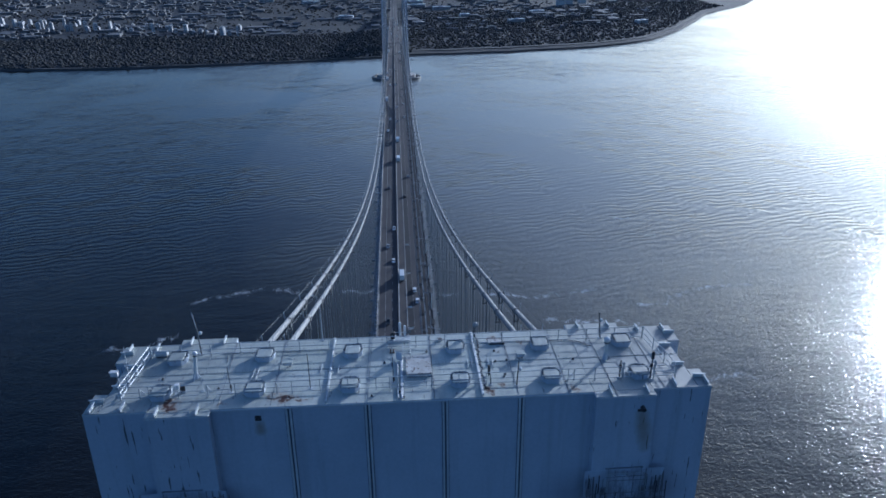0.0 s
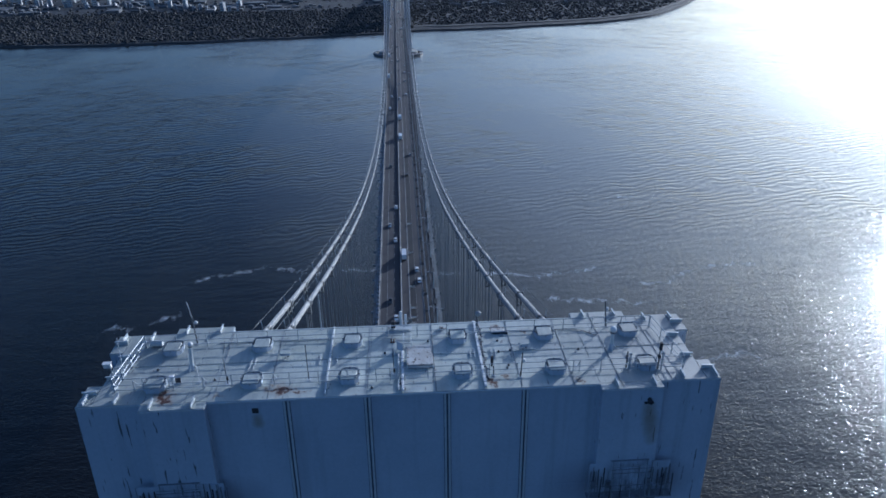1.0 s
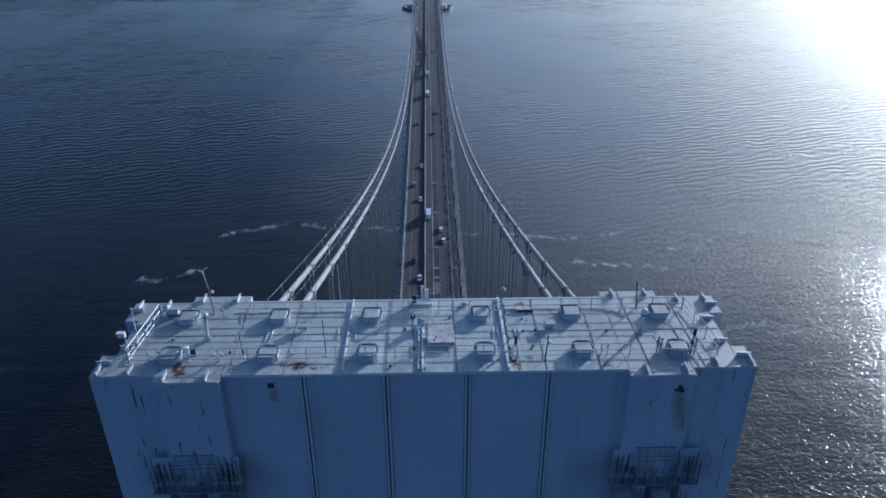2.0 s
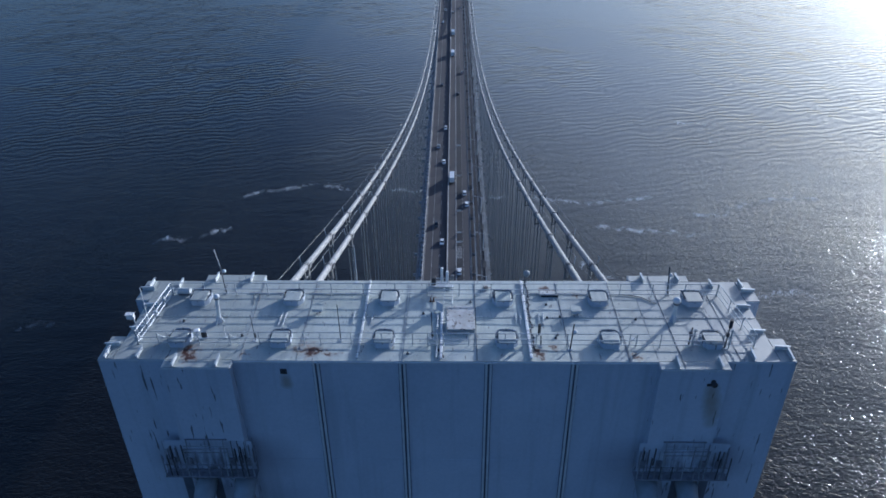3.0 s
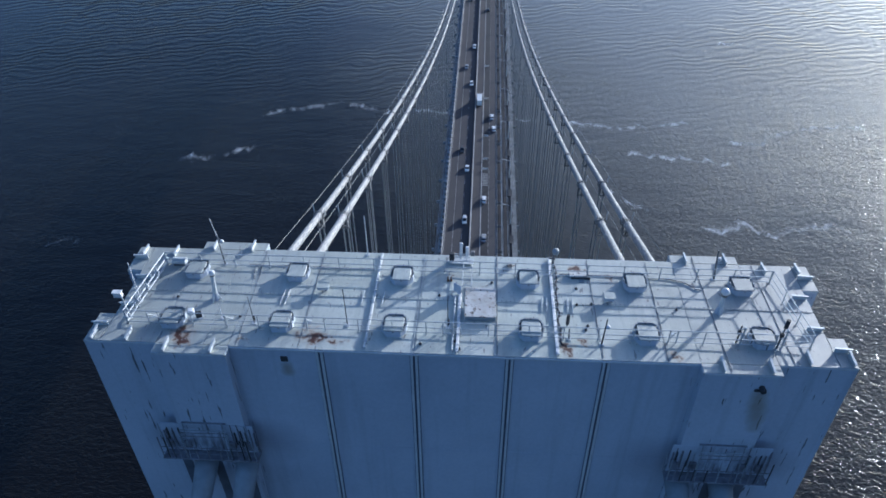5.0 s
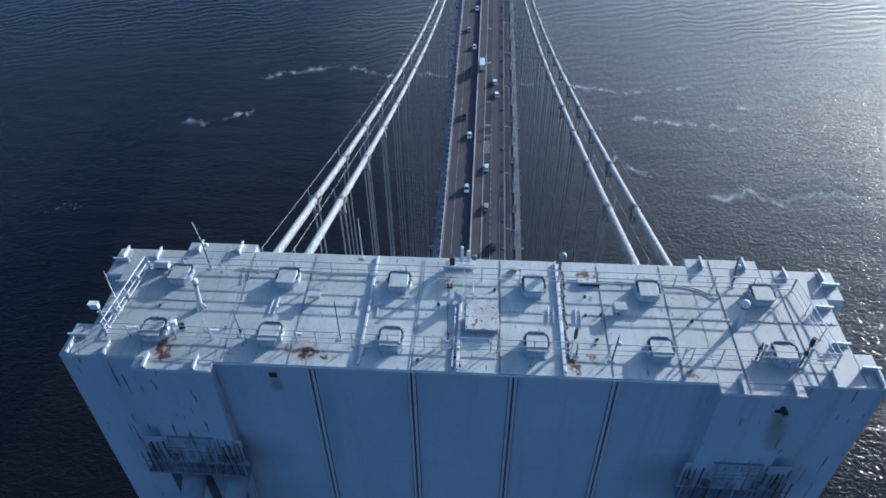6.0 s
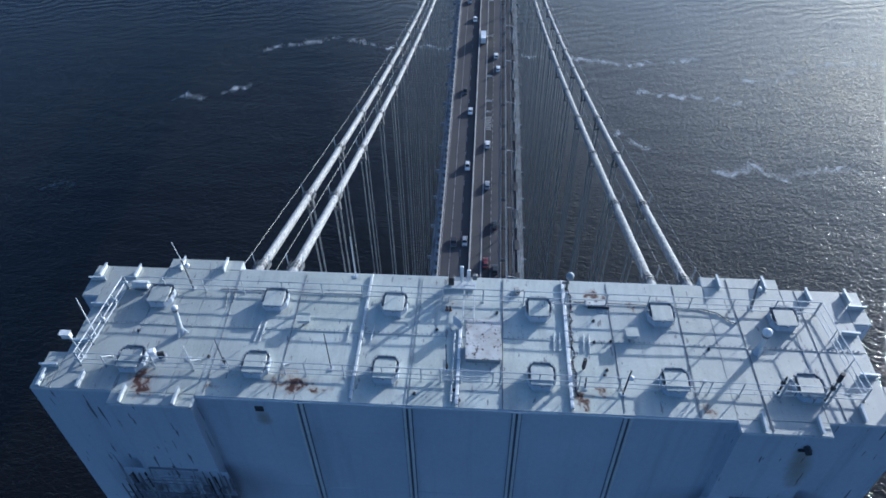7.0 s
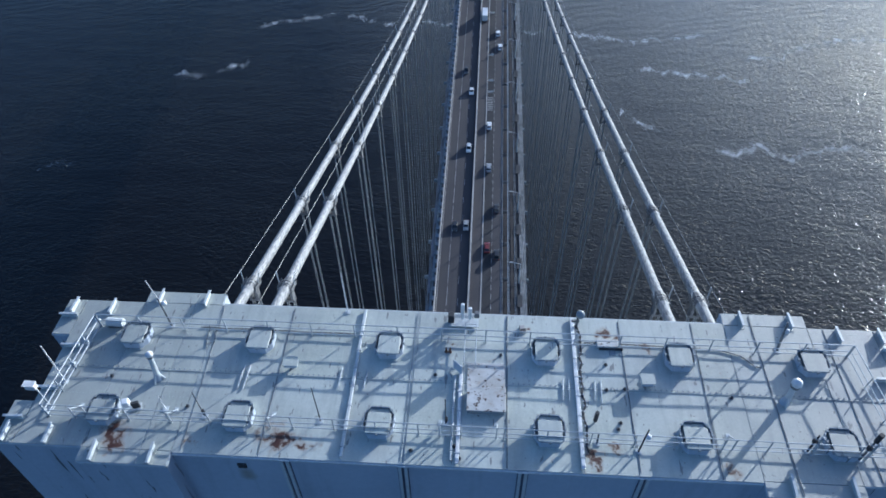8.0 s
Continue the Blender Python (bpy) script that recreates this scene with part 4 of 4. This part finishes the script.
    return 66 + 12 * (1 - ((y - MID) / SPAN) ** 2)


def band_mesh():
    bm = bmesh.new()
    add_tube(bm, (0, -0.75, 0), (0, 0.75, 0), 0.44, 12)
    add_tube(bm, (0, -0.55, 0), (0, 0.5, 0), 0.465, 12)
    for s in (-1, 1):
        add_box(bm, s * 0.44, s * 0.58, -0.7, 0.7, -0.14, 0.14)
        for k in range(5):  # clamp bolts
            add_tube(bm, (s * 0.53, -0.56 + 0.28 * k, -0.26), (s * 0.53, -0.56 + 0.28 * k, 0.34), 0.05, 5)
    for y in (-0.28, 0.12):  # rope grooves over the top
        add_tube(bm, (0, y - 0.1, 0), (0, y + 0.1, 0), 0.51, 12)
    return mesh_of("cable_band", bm, M_BAND)


def collar_mesh():
    bm = bmesh.new()
    add_tube(bm, (0, -1.15, 0), (0, -0.74, 0), 0.40, 12, 0.45)
    return mesh_of("collar", bm, M_CABLE)


def saddle_mesh():
    """Cast clamp and socket under the band, where the ropes gather."""
    bm = bmesh.new()
    for s in (-1, 1):
        add_box(bm, s * 0.27 - 0.09, s * 0.27 + 0.09, -0.3, 0.3, -1.5, -0.45)
    add_box(bm, -0.42, 0.42, -0.2, 0.2, -1.75, -1.5)
    return mesh_of("rope_clamp", bm, M_BAND)


def hanger_mesh():
    """Two rope pairs, one metre long, scaled to the length they need."""
    bm = bmesh.new()
    for x in (-0.27, 0.27):
        for y in (-0.16, 0.16):
            add_tube(bm, (x, y, -1), (x, y, 0), 0.042, 5)
    return mesh_of("hanger", bm, M_ROPE)


def stanchion_mesh():
    bm = bmesh.new()
    add_tube(bm, (0.55, 0, 0.2), (0.72, 0, 1.28), 0.045, 5)
    return mesh_of("stanchion", bm, M_RAIL)


BANDS, HANGERS, STANCHIONS, COLLARS, CLAMPS = band_mesh(), hanger_mesh(), stanchion_mesh(), collar_mesh(), saddle_mesh()
STATIONS = [31.0 + PANEL * k for k in range(-1, 81)]
for x, lab in ((-17.1, "outer"), (-14.3, "inner"), (14.3, "inner"), (17.1, "outer")):
    c = thing("main_cable", f"thick pale {lab} suspension cable with bands and hanger ropes", "suspension cable", "main cables of the bridge", at=pose(x, 0, 0))
    ys = list(np.linspace(0.9, 1300.9, 150))
    shade(part("cable", sweep([(0, y, cable_z(y)) for y in ys], 0.38, 12), M_CABLE, c))
    shade(part("side_cable", sweep([(0, y, cable_z(y)) for y in np.linspace(1300.9, 1671, 20)], 0.38, 8), M_CABLE, c))
    shade(part("side_cable", sweep([(0, -2.0, 201.2), (0, -3.9, 200.0), (0, -12, 195.6), (0, -30, 186.5), (0, -80, 164), (0, -200, 117), (0, -340, 72)], 0.38, 12), M_CABLE, c))
    bm = bmesh.new()
    add_tube(bm, (0, -3.6, 200.2), (0, -7.4, 198.1), 0.85, 12, 0.62)
    shade(part("cable_sleeve", bm, M_STEEL, c, "flared steel sleeve where the cable leaves the tower"))
    for s in (-1, 1):
        part("hand_rope", sweep([(s * 0.72, y, cable_z(y) + 1.25) for y in [6.4] + STATIONS], 0.02, 4), M_ROPE, c)
    for y in STATIONS:
        slope = math.degrees(math.atan2(cable_z(y + 1) - cable_z(y - 1), 2))
        m = pose(0, y, cable_z(y), slope, 0, 0)
        b = part("cable_band", BANDS, None, c, at=m)
        if y < 420:
            part("collar", COLLARS, None, b, "tapered end collar")
            part("rope_clamp", CLAMPS, None, c, at=pose(0, y, cable_z(y)))
        part("stanchion", STANCHIONS, None, b)
        part("stanchion", STANCHIONS, None, b, at=pose(0, 0, 0, 0, 0, 180))
        drop = cable_z(y) - deck_z(y) + 0.6
        part("hanger", HANGERS, None, c, at=pose(0, y, cable_z(y) - 0.1) @ Matrix.Diagonal((1, 1, drop, 1)))

# ---- road deck ----
def along(x0, x1, dz0, dz1, y0, y1, step=PANEL):
    """A long bar of rectangular section that follows the deck's curve."""
    bm = bmesh.new()
    n = max(1, round((y1 - y0) / step))
    last = None
    for k in range(n + 1):
        y = y0 + (y1 - y0) * k / n
        z = deck_z(y)
        ring = [bm.verts.new(p) for p in ((x0, y, z + dz0), (x1, y, z + dz0), (x1, y, z + dz1), (x0, y, z + dz1))]
        if last:
            for j in range(4):
                bm.faces.new((last[j], last[(j + 1) % 4], ring[(j + 1) % 4], ring[j]))
        else:
            bm.faces.new(ring)
        last = ring
    bm.faces.new(last[::-1])
    return bm


M_SHOULDER = plain("grimy_deck_plate", (0.042, 0.037, 0.037), 0.8, 0.0, 0.5, 0.45)
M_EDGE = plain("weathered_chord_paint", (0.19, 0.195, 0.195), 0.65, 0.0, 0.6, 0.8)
END = 2950
deck = thing("road_deck", "double roadway of a suspension bridge with concrete barriers", "bridge deck", kind="structure")
part("carriageway", along(-12.80, -2.40, -0.35, 0.0, -300, END), M_ASPHALT, deck, "worn brown-grey asphalt carriageway")
part("carriageway", along(-2.40, 8.25, -0.35, 0.0, -300, END), M_ASPHALT, deck, "worn brown-grey asphalt carriageway")
part("dark_lane", along(1.85, 4.6, 0.0, 0.006, 60, 470), M_DARK_LANE, deck, "darker asphalt lane beside the kerb")
for x0, x1, h, m, lab in ((-13.20, -12.80, 0.85, M_CONCRETE, "pale concrete edge parapet"), (-2.60, -2.10, 1.05, M_CONCRETE, "pale concrete median barrier"), (1.40, 1.78, 0.10, M_CONCRETE, "low pale lane divider kerb"), (8.20, 8.42, 0.16, M_CONCRETE, "low pale concrete edge kerb")):
    part("barrier", along(x0, x1, 0.0, h, -300, 1700 if x0 > 0 else END), m, deck, lab)
part("edge_line", along(-12.45, -12.3, 0.0, 0.008, -300, END), M_LINE, deck)
part("edge_line", along(7.75, 7.9, 0.0, 0.008, -300, END), M_LINE, deck)
for x, period, dash in ((-9.2, 9.2, 7.8), (4.75, 3.8, 2.2), (-5.7, 9.2, 3.2)):
    bm = bmesh.new()
    for k in range(int(1380 / period)):
        y = -40 + period * k
        z, z2 = deck_z(y), deck_z(y + dash)
        v = [bm.verts.new(p) for p in ((x - 0.07, y, z + 0.012), (x + 0.07, y, z + 0.012), (x + 0.07, y + dash, z2 + 0.012), (x - 0.07, y + dash, z2 + 0.012))]
        bm.faces.new(v)
    tagged(part("lane_dashes", bm, M_LINE, deck), kind="stuff")
# crosswise ladder marking and cleared lane bars
for y in (216.9, 218.1, 219.3, 220.5, 221.7, 222.9, 224.1, 225.3):
    part("marking_bar", box(1.95, 4.25, y, y + 0.45, deck_z(y) + 0.004, deck_z(y) + 0.03), M_LINE, deck)
# outer chords, catwalk and dark bars for the shadows on the chords
# the left chord and stringer have their shade in the navy colour
part("chord", along(-15.7, -14.6, -0.9, -0.15, -300, 1680), M_SHADE_NAVY, deck, "outer chord coloured navy for the shade on it")
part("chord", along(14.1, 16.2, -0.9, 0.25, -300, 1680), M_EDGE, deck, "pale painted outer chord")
part("catwalk", along(9.9, 14.1, -0.3, -0.12, -300, 1680), M_SHOULDER, deck, "steel maintenance catwalk")
part("stringer", along(8.75, 9.05, -0.6, -0.05, -300, 1680), M_SHOULDER, deck)
part("stringer", along(-14.0, -13.7, -0.6, -0.2, -300, 1680), M_SHADE_NAVY, deck)
for x, r, m in ((9.45, 0.12, M_SHOULDER), (10.2, 0.12, M_RAIL), (11.3, 0.2, M_SHOULDER), (12.9, 0.1, M_EDGE)):
    part("service_pipe", along(x - r, x + r, -0.12, -0.12 + 2 * r, -60, 1300), m, deck)
for x in (10.6, 12.4):
    part("catwalk_rail", along(x - 0.04, x + 0.04, 0.85, 0.93, -60, 1300), M_RAIL, deck)
part("lower_deck", along(-13, 13, -8.2, -7.6, -300, 1680), M_ASPHALT, deck, "lower roadway beneath the upper one")
for x in (-15.15, 15.15):
    part("lower_chord", along(x - 0.5, x + 0.5, -8.6, -7.8, -300, 1680), M_STEEL, deck)
bm = bmesh.new()
add_box(bm, -17.0, 17.0, -0.3, 0.3, -1.6, -0.36)
BEAM = mesh_of("floor_beam", bm, M_STEEL)
bm = bmesh.new()
add_box(bm, -0.3, 0.3, -0.25, 0.25, -7.8, -0.9)
add_tube(bm, (0, 0, -7.8), (0, PANEL, -0.9), 0.3, 4)
TRUSS = mesh_of("truss_web", bm, M_STEEL)
bm = bmesh.new()
for k in range(4):
    add_box(bm, -14.55, -13.3, 3.85 * k + 1.5, 3.85 * k + 3.1, -0.5, -0.10)
PADS = mesh_of("outrigger", bm, M_STEEL)
bm = bmesh.new()
# dark boxes drawn as the hanger and truss panel shadows
add_box(bm, 13.15, 14.75, 3.6, 8.4, -0.5, 0.28)
add_box(bm, -15.35, -14.75, 3.6, 8.0, -0.5, -0.11)
SHADE_BARS = mesh_of("grating", bm, M_DARK)
bm = bmesh.new()
for k in range(8):
    add_tube(bm, (12.4, 1.92 * k, -0.12), (12.4, 1.92 * k, 0.9), 0.06, 4)
    add_tube(bm, (10.6, 1.92 * k, -0.12), (10.6, 1.92 * k, 0.9), 0.05, 4)
POSTS = mesh_of("catwalk_fence", bm, M_RAIL)
for k in range(84):
    y = 5.6 + PANEL * k
    z = deck_z(y)
    tilt = math.degrees(math.atan2(deck_z(y + PANEL) - z, PANEL))
    part("floor_beam", BEAM, None, deck, at=pose(0, y, z))
    part("outrigger", PADS, None, deck, at=pose(0, y, z, tilt))
    part("grating", SHADE_BARS, None, deck, at=pose(0, y, z, tilt))
    part("catwalk_fence", POSTS, None, deck, at=pose(0, y, z, tilt))
    for x in (-15.15, 15.15):
        part("truss_web", TRUSS, None, deck, at=pose(x, y, z, tilt))

# work-zone barricades
for y in (228.6, 236.6, 256.3, 292.7, 330.0):
    t = thing("barricade", "white striped road barricade closing a lane", "barricade", "barricades on the roadway", at=pose(3.1, y, deck_z(y)))
    for z in (0.45, 0.95):
        part("board", box(-1.15, 1.15, -0.05, 0.05, z, z + 0.3, 0.01), M_WHITE, t)
    for x in (-0.95, 0.95):
        part("leg", box(x - 0.05, x + 0.05, -0.35, 0.35, 0.0, 0.08), M_BAND, t)
        part("upright", box(x - 0.04, x + 0.04, -0.04, 0.04, 0.08, 1.3), M_BAND, t)

# ---- street lamps on the catwalk side ----
first = None
for k in range(37):
    y = 127 + 32 * k
    m = pose(13.6, y, deck_z(y) - 0.15)
    if first is None:
        first = thing("street_lamp", "tall steel street lamp with an arm over the roadway", "street lamp", "street lamps along the bridge", at=m)
        part("base", tube((0, 0, 0), (0, 0, 0.8), 0.2, 8), M_RAIL, first)
        part("pole", tube((0, 0, 0.7), (0, 0, 9.0), 0.27, 8, 0.17), M_RAIL, first)
        part("arm", tube((0, 0, 8.9), (-2.4, 0.25, 9.5), 0.07, 6), M_RAIL, first)
        part("lamp_head", box(-3.4, -2.3, 0.1, 0.42, 9.42, 9.6, 0.04), M_WHITE, first, "flat pale lamp head")
    else:
        copy_thing(first, m)

# ---- vehicles ----
def paint(name, color, rough=0.3):
    n = Nodes(name, rough)
    n.b.inputs["Coat Weight"].default_value = 0.4
    return n.done(n.mix(n.ramp(n.noise(2, 4), 0.3, 0.8, 0.0, 0.25), color, tuple(c * 0.7 for c in color)))


CAR_PAINT = {"white": paint("white_car_paint", (0.72, 0.72, 0.71)), "dark": paint("black_car_paint", (0.03, 0.032, 0.036)), "grey": paint("silver_car_paint", (0.30, 0.31, 0.32)), "red": paint("red_car_paint", (0.16, 0.022, 0.022))}
M_LAMP = plain("clear_lamp_lens", (0.6, 0.6, 0.58), 0.2, 0.0, 6, 0.1)
M_TAIL = plain("red_lamp_lens", (0.30, 0.02, 0.02), 0.25, 0.0, 6, 0.1)


def profile(bm, pts, w0, w1):
    """A body from a side outline (y, z, inset): extruded across, drawn in where inset says."""
    a = [bm.verts.new((-w0 + i * (w0 - w1), y, z)) for y, z, i in pts]
    b = [bm.verts.new((w0 - i * (w0 - w1), y, z)) for y, z, i in pts]
    n = len(pts)
    bm.faces.new(a)
    bm.faces.new(b[::-1])
    for k in range(n):
        bm.faces.new((a[k], a[(k + 1) % n], b[(k + 1) % n], b[k]))


def wheels(t, ys, w, r):
    for y in ys:
        for s in (-1, 1):
            wh = part("wheel", tube((s * (w - 0.22), y, r), (s * w, y, r), r, 12), M_TYRE, t)
            part("rim", tube((s * (w - 0.02), y, r), (s * (w + 0.015), y, r), r * 0.6, 10), M_RAIL, wh)


def car(color, tall=0.0):
    kind = "van" if tall else "car"
    t = thing(kind, {"white": "white", "dark": "black", "grey": "silver-grey", "red": "dark red"}[color] + (" tall van" if tall else " passenger car") + " driving on the bridge deck", kind, "traffic on the bridge")
    h = 1.45 + tall
    bm = bmesh.new()
    profile(bm, ((-2.3, 0.35, 0), (-2.32, 0.75, 0), (-2.15, 0.92, 0.2), (-1.2, 0.98, 0.2), (1.1, 1.0, 0.2), (2.2, 0.82, 0.2), (2.35, 0.55, 0), (2.3, 0.3, 0)), 0.92, 0.80)
    part("body", bm, CAR_PAINT[color], t)
    bm = bmesh.new()
    profile(bm, ((-1.75 - 0.35 * tall, 0.95, 0), (-1.35 - 0.7 * tall, h - 0.06, 1), (0.45, h - 0.06, 1), (1.2, 0.97, 0)), 0.82, 0.64)
    part("glasshouse", bm, M_GLASS, t, "dark glazed cabin")
    part("roof", box(-0.66, 0.66, -1.3 - 0.65 * tall, 0.42, h - 0.07, h, 0.03), CAR_PAINT[color], t)
    for s in (-1, 1):
        part("headlight", box(s * 0.66 - 0.18, s * 0.66 + 0.18, 2.2, 2.34, 0.58, 0.74), M_LAMP, t)
        part("tail_light", box(s * 0.7 - 0.14, s * 0.7 + 0.14, -2.36, -2.26, 0.66, 0.86), M_TAIL, t)
        part("mirror", box(s * 0.95 - 0.1, s * 0.95 + 0.1, 0.75, 0.95, 0.95, 1.1), CAR_PAINT[color], t)
    wheels(t, (-1.4, 1.45), 0.9, 0.33)
    return t


def truck(label):
    t = thing("box_truck", label, "truck", "traffic on the bridge")
    part("cargo_box", box(-1.25, 1.25, -4.8, 2.6, 1.0, 3.7, 0.04), CAR_PAINT["white"], t, "plain white cargo box")
    bm = bmesh.new()
    profile(bm, ((2.7, 0.6, 0), (2.7, 2.7, 0.6), (3.9, 2.65, 0.6), (4.5, 1.75, 0.1), (4.75, 0.6, 0)), 1.15, 0.95)
    part("cab", bm, CAR_PAINT["white"], t)
    part("windscreen", box(-0.9, 0.9, 4.0, 4.2, 1.75, 2.45), M_GLASS, t)
    part("chassis", box(-0.5, 0.5, -4.7, 4.4, 0.55, 0.95), M_BAND, t)
    wheels(t, (-3.6, -2.6, 3.6), 1.15, 0.48)
    return t


PATTERN = {(c, v): car(c, v) for c, v in (("white", 0.0), ("dark", 0.0), ("grey", 0.0), ("red", 0.0), ("dark", 0.45), ("white", 0.45))}
PATTERN["truck"] = truck("white box truck driving on the bridge deck")
TRAFFIC = [(-7.7, 244, ("dark", 0.45)), (-4.9, 229, ("white", 0.0)), (-4.8, 192, ("white", 0.45)), (2.9, 206, ("white", 0.0)), (3.1, 181, ("grey", 0.0)), (-8.1, 150.5, ("dark", 0.0)), (-4.3, 151, ("grey", 0.0)), (6.2, 159.6, ("dark", 0.0)), (3.2, 141, ("red", 0.0)), (6.4, 138, ("dark", 0.45)),
           (-0.5, 289.6, "truck"), (5.9, 274.4, ("white", 0.0)), (6.9, 263, ("white", 0.0)), (-8.2, 329, ("grey", 0.0)), (-5.0, 309.5, ("white", 0.0)), (-4.5, 355.5, ("white", 0.0)), (-9.4, 590, ("white", 0.0)), (-0.5, 554, "truck"), (-0.5, 497, "truck"), (-7.6, 635, ("white", 0.0)), (6.3, 643, ("white", 0.0)), (-0.4, 625, ("white", 0.45)), (-0.4, 690, ("white", 0.0)), (-0.5, 818, ("white", 0.45)), (-9.0, 750, ("grey", 0.0)), (3.0, 412, ("dark", 0.0)), (6.3, 455, ("grey", 0.0)), (-8.0, 430, ("dark", 0.0))]
kinds = list(PATTERN)
for k in range(56):
    lane = rng.choice((-11.3, -8.0, -4.6, -0.5, 3.0, 6.4))
    TRAFFIC.append((lane, 700 + 22 * k + rng.uniform(-8, 8), rng.choice([q for q in kinds if q != ("red", 0.0)])))
used = set()
for x, y, what in TRAFFIC:
    tilt = math.degrees(math.atan2(deck_z(y + 2) - deck_z(y - 2), 4))
    m = pose(x, y, deck_z(y) + 0.01, tilt, 0, 0) @ pose(0, 0, 0, 0, 0, 180 if x < -2.4 else 0)
    if what in used:
        copy_thing(PATTERN[what], m)
    else:
        used.add(what)
        PATTERN[what].matrix_basis = m

# ---- the far tower ----
FAR = 1300.0
far = thing("far_bridge_tower", "distant matching steel tower of the suspension bridge on its pier", "bridge tower")
for pts in (HALF, mirrored(HALF)):
    part("leg", prism([(x, y + FAR) for x, y in pts], 3, 210, 1.12), M_FACE, far)
part("portal_strut", box(-13.7, 13.7, FAR - 3, FAR + 5, 186, 210), M_FACE, far)
part("lower_strut", box(-13.7, 13.7, FAR - 2.5, FAR + 4.5, 50, 60), M_FACE, far)
pier = thing("bridge_pier", "pale concrete pier with a dark fender ring in the water", "bridge pier")


def stadium(w, d, n=10):
    pts = []
    for s, a0 in ((1, -90), (-1, 90)):
        for k in range(n + 1):
            a = radians(a0 + 180 * k / n)
            pts.append((s * (w - d) + d * math.cos(a), FAR + 0.9 + d * math.sin(a)))
    return pts


part("pier_block", prism(stadium(37, 20), -3, 6.5), M_CONCRETE, pier)
bm = bmesh.new()
outer, inner = stadium(47, 31), stadium(42, 25)
rings = [[bm.verts.new((x, y, z)) for x, y in pts] for pts, z in ((outer, -2), (outer, 3.4), (inner, 3.4), (inner, -2))]
for a, b in zip(rings, rings[1:]):
    for k in range(len(a)):
        bm.faces.new((a[k], a[(k + 1) % len(a)], b[(k + 1) % len(a)], b[k]))
part("fender", bm, M_BAND, pier, "dark timber fender ring")
part("anchorage", box(-20, 20, 1655, 1700, 0, 50), M_CONCRETE, pier)
for y in range(1720, 2300, 60):
    part("approach_column", box(-12, 12, y - 2, y + 2, 0, deck_z(y) - 1.2), M_CONCRETE, pier)

# ---- foam lines on the water ----
FOAM = (((-196, 347), (-162, 354), (-151, 368)), ((-155, 410), (-124, 421), (-108, 431), (-87, 423), (-64, 414)), ((-48, 418), (-21, 419)), ((27, 410), (41, 409)),
        ((58, 407), (101, 399), (146, 407)), ((96, 367), (125, 362), (168, 353)), ((170, 379), (189, 384), (217, 401), (263, 410)), ((75, 322), (100, 302)),
        ((124, 289), (140, 284), (152, 291), (164, 279), (181, 290), (210, 288)), ((-242, 254), (-217, 263)), ((366, 608), (453, 607), (507, 614)), ((201, 546), (233, 543)), ((215, 503), (228, 508)))
foam_rng = random.Random(3)
spots = []
for k, line in enumerate(FOAM):
    for (ax, ay), (bx, by) in zip(line, line[1:]):
        length = math.hypot(bx - ax, by - ay)
        for j in range(int(length * (64 if length < 30 else 54))):
            f = foam_rng.random()
            x, y = ax + (bx - ax) * f, ay + (by - ay) * f
            thick = 0.5 + 0.5 * noise.noise((x * 0.09, y * 0.09, k))
            if foam_rng.random() > (2.6 * thick - 0.6) * max(0.1, 0.8 + 1.9 * noise.noise((x * 0.3, y * 0.3, 3.0))) * (0.5 if k in (0, 9) else 1.0):
                continue
            spread = 0.5 + 1.6 * foam_rng.random() ** 2 + 1.3 * abs(noise.noise((x * 0.11, y * 0.11, 5.0)))
            x += 3.0 * noise.noise((x * 0.06, y * 0.06, 9.0)) + foam_rng.gauss(0, spread) + 5.0 * noise.noise((x * 0.2, y * 0.2, 2.0)) + 2.5 * noise.noise((x * 0.6, y * 0.6, 7.0))
            y += 4.0 * noise.noise((x * 0.05, y * 0.05, 4.0)) + foam_rng.gauss(0, spread) + 5.0 * noise.noise((x * 0.15, y * 0.15, 6.0)) + 2.5 * noise.noise((x * 0.55, y * 0.55, 8.0))
            spots.append((x, y, foam_rng.uniform(0.04, 0.15) * (0.5 + thick)))


def fleck(k, p):
    x, y, r = p
    n = 5
    vs = []
    for j in range(n):
        a = 2 * math.pi * j / n
        s = r * foam_rng.uniform(0.5, 1.4)
        vs.append((x + 1.7 * s * math.cos(a), y + s * math.sin(a), 0.05 + 0.0005 * (k % 40)))
    return vs, [tuple(range(n))]


data = scatter_mesh("foam", spots, fleck)
data.materials.append(M_FOAM)
tagged(new("foam", data), "thin broken lines of white foam along tidal seams", "foam", kind="stuff")
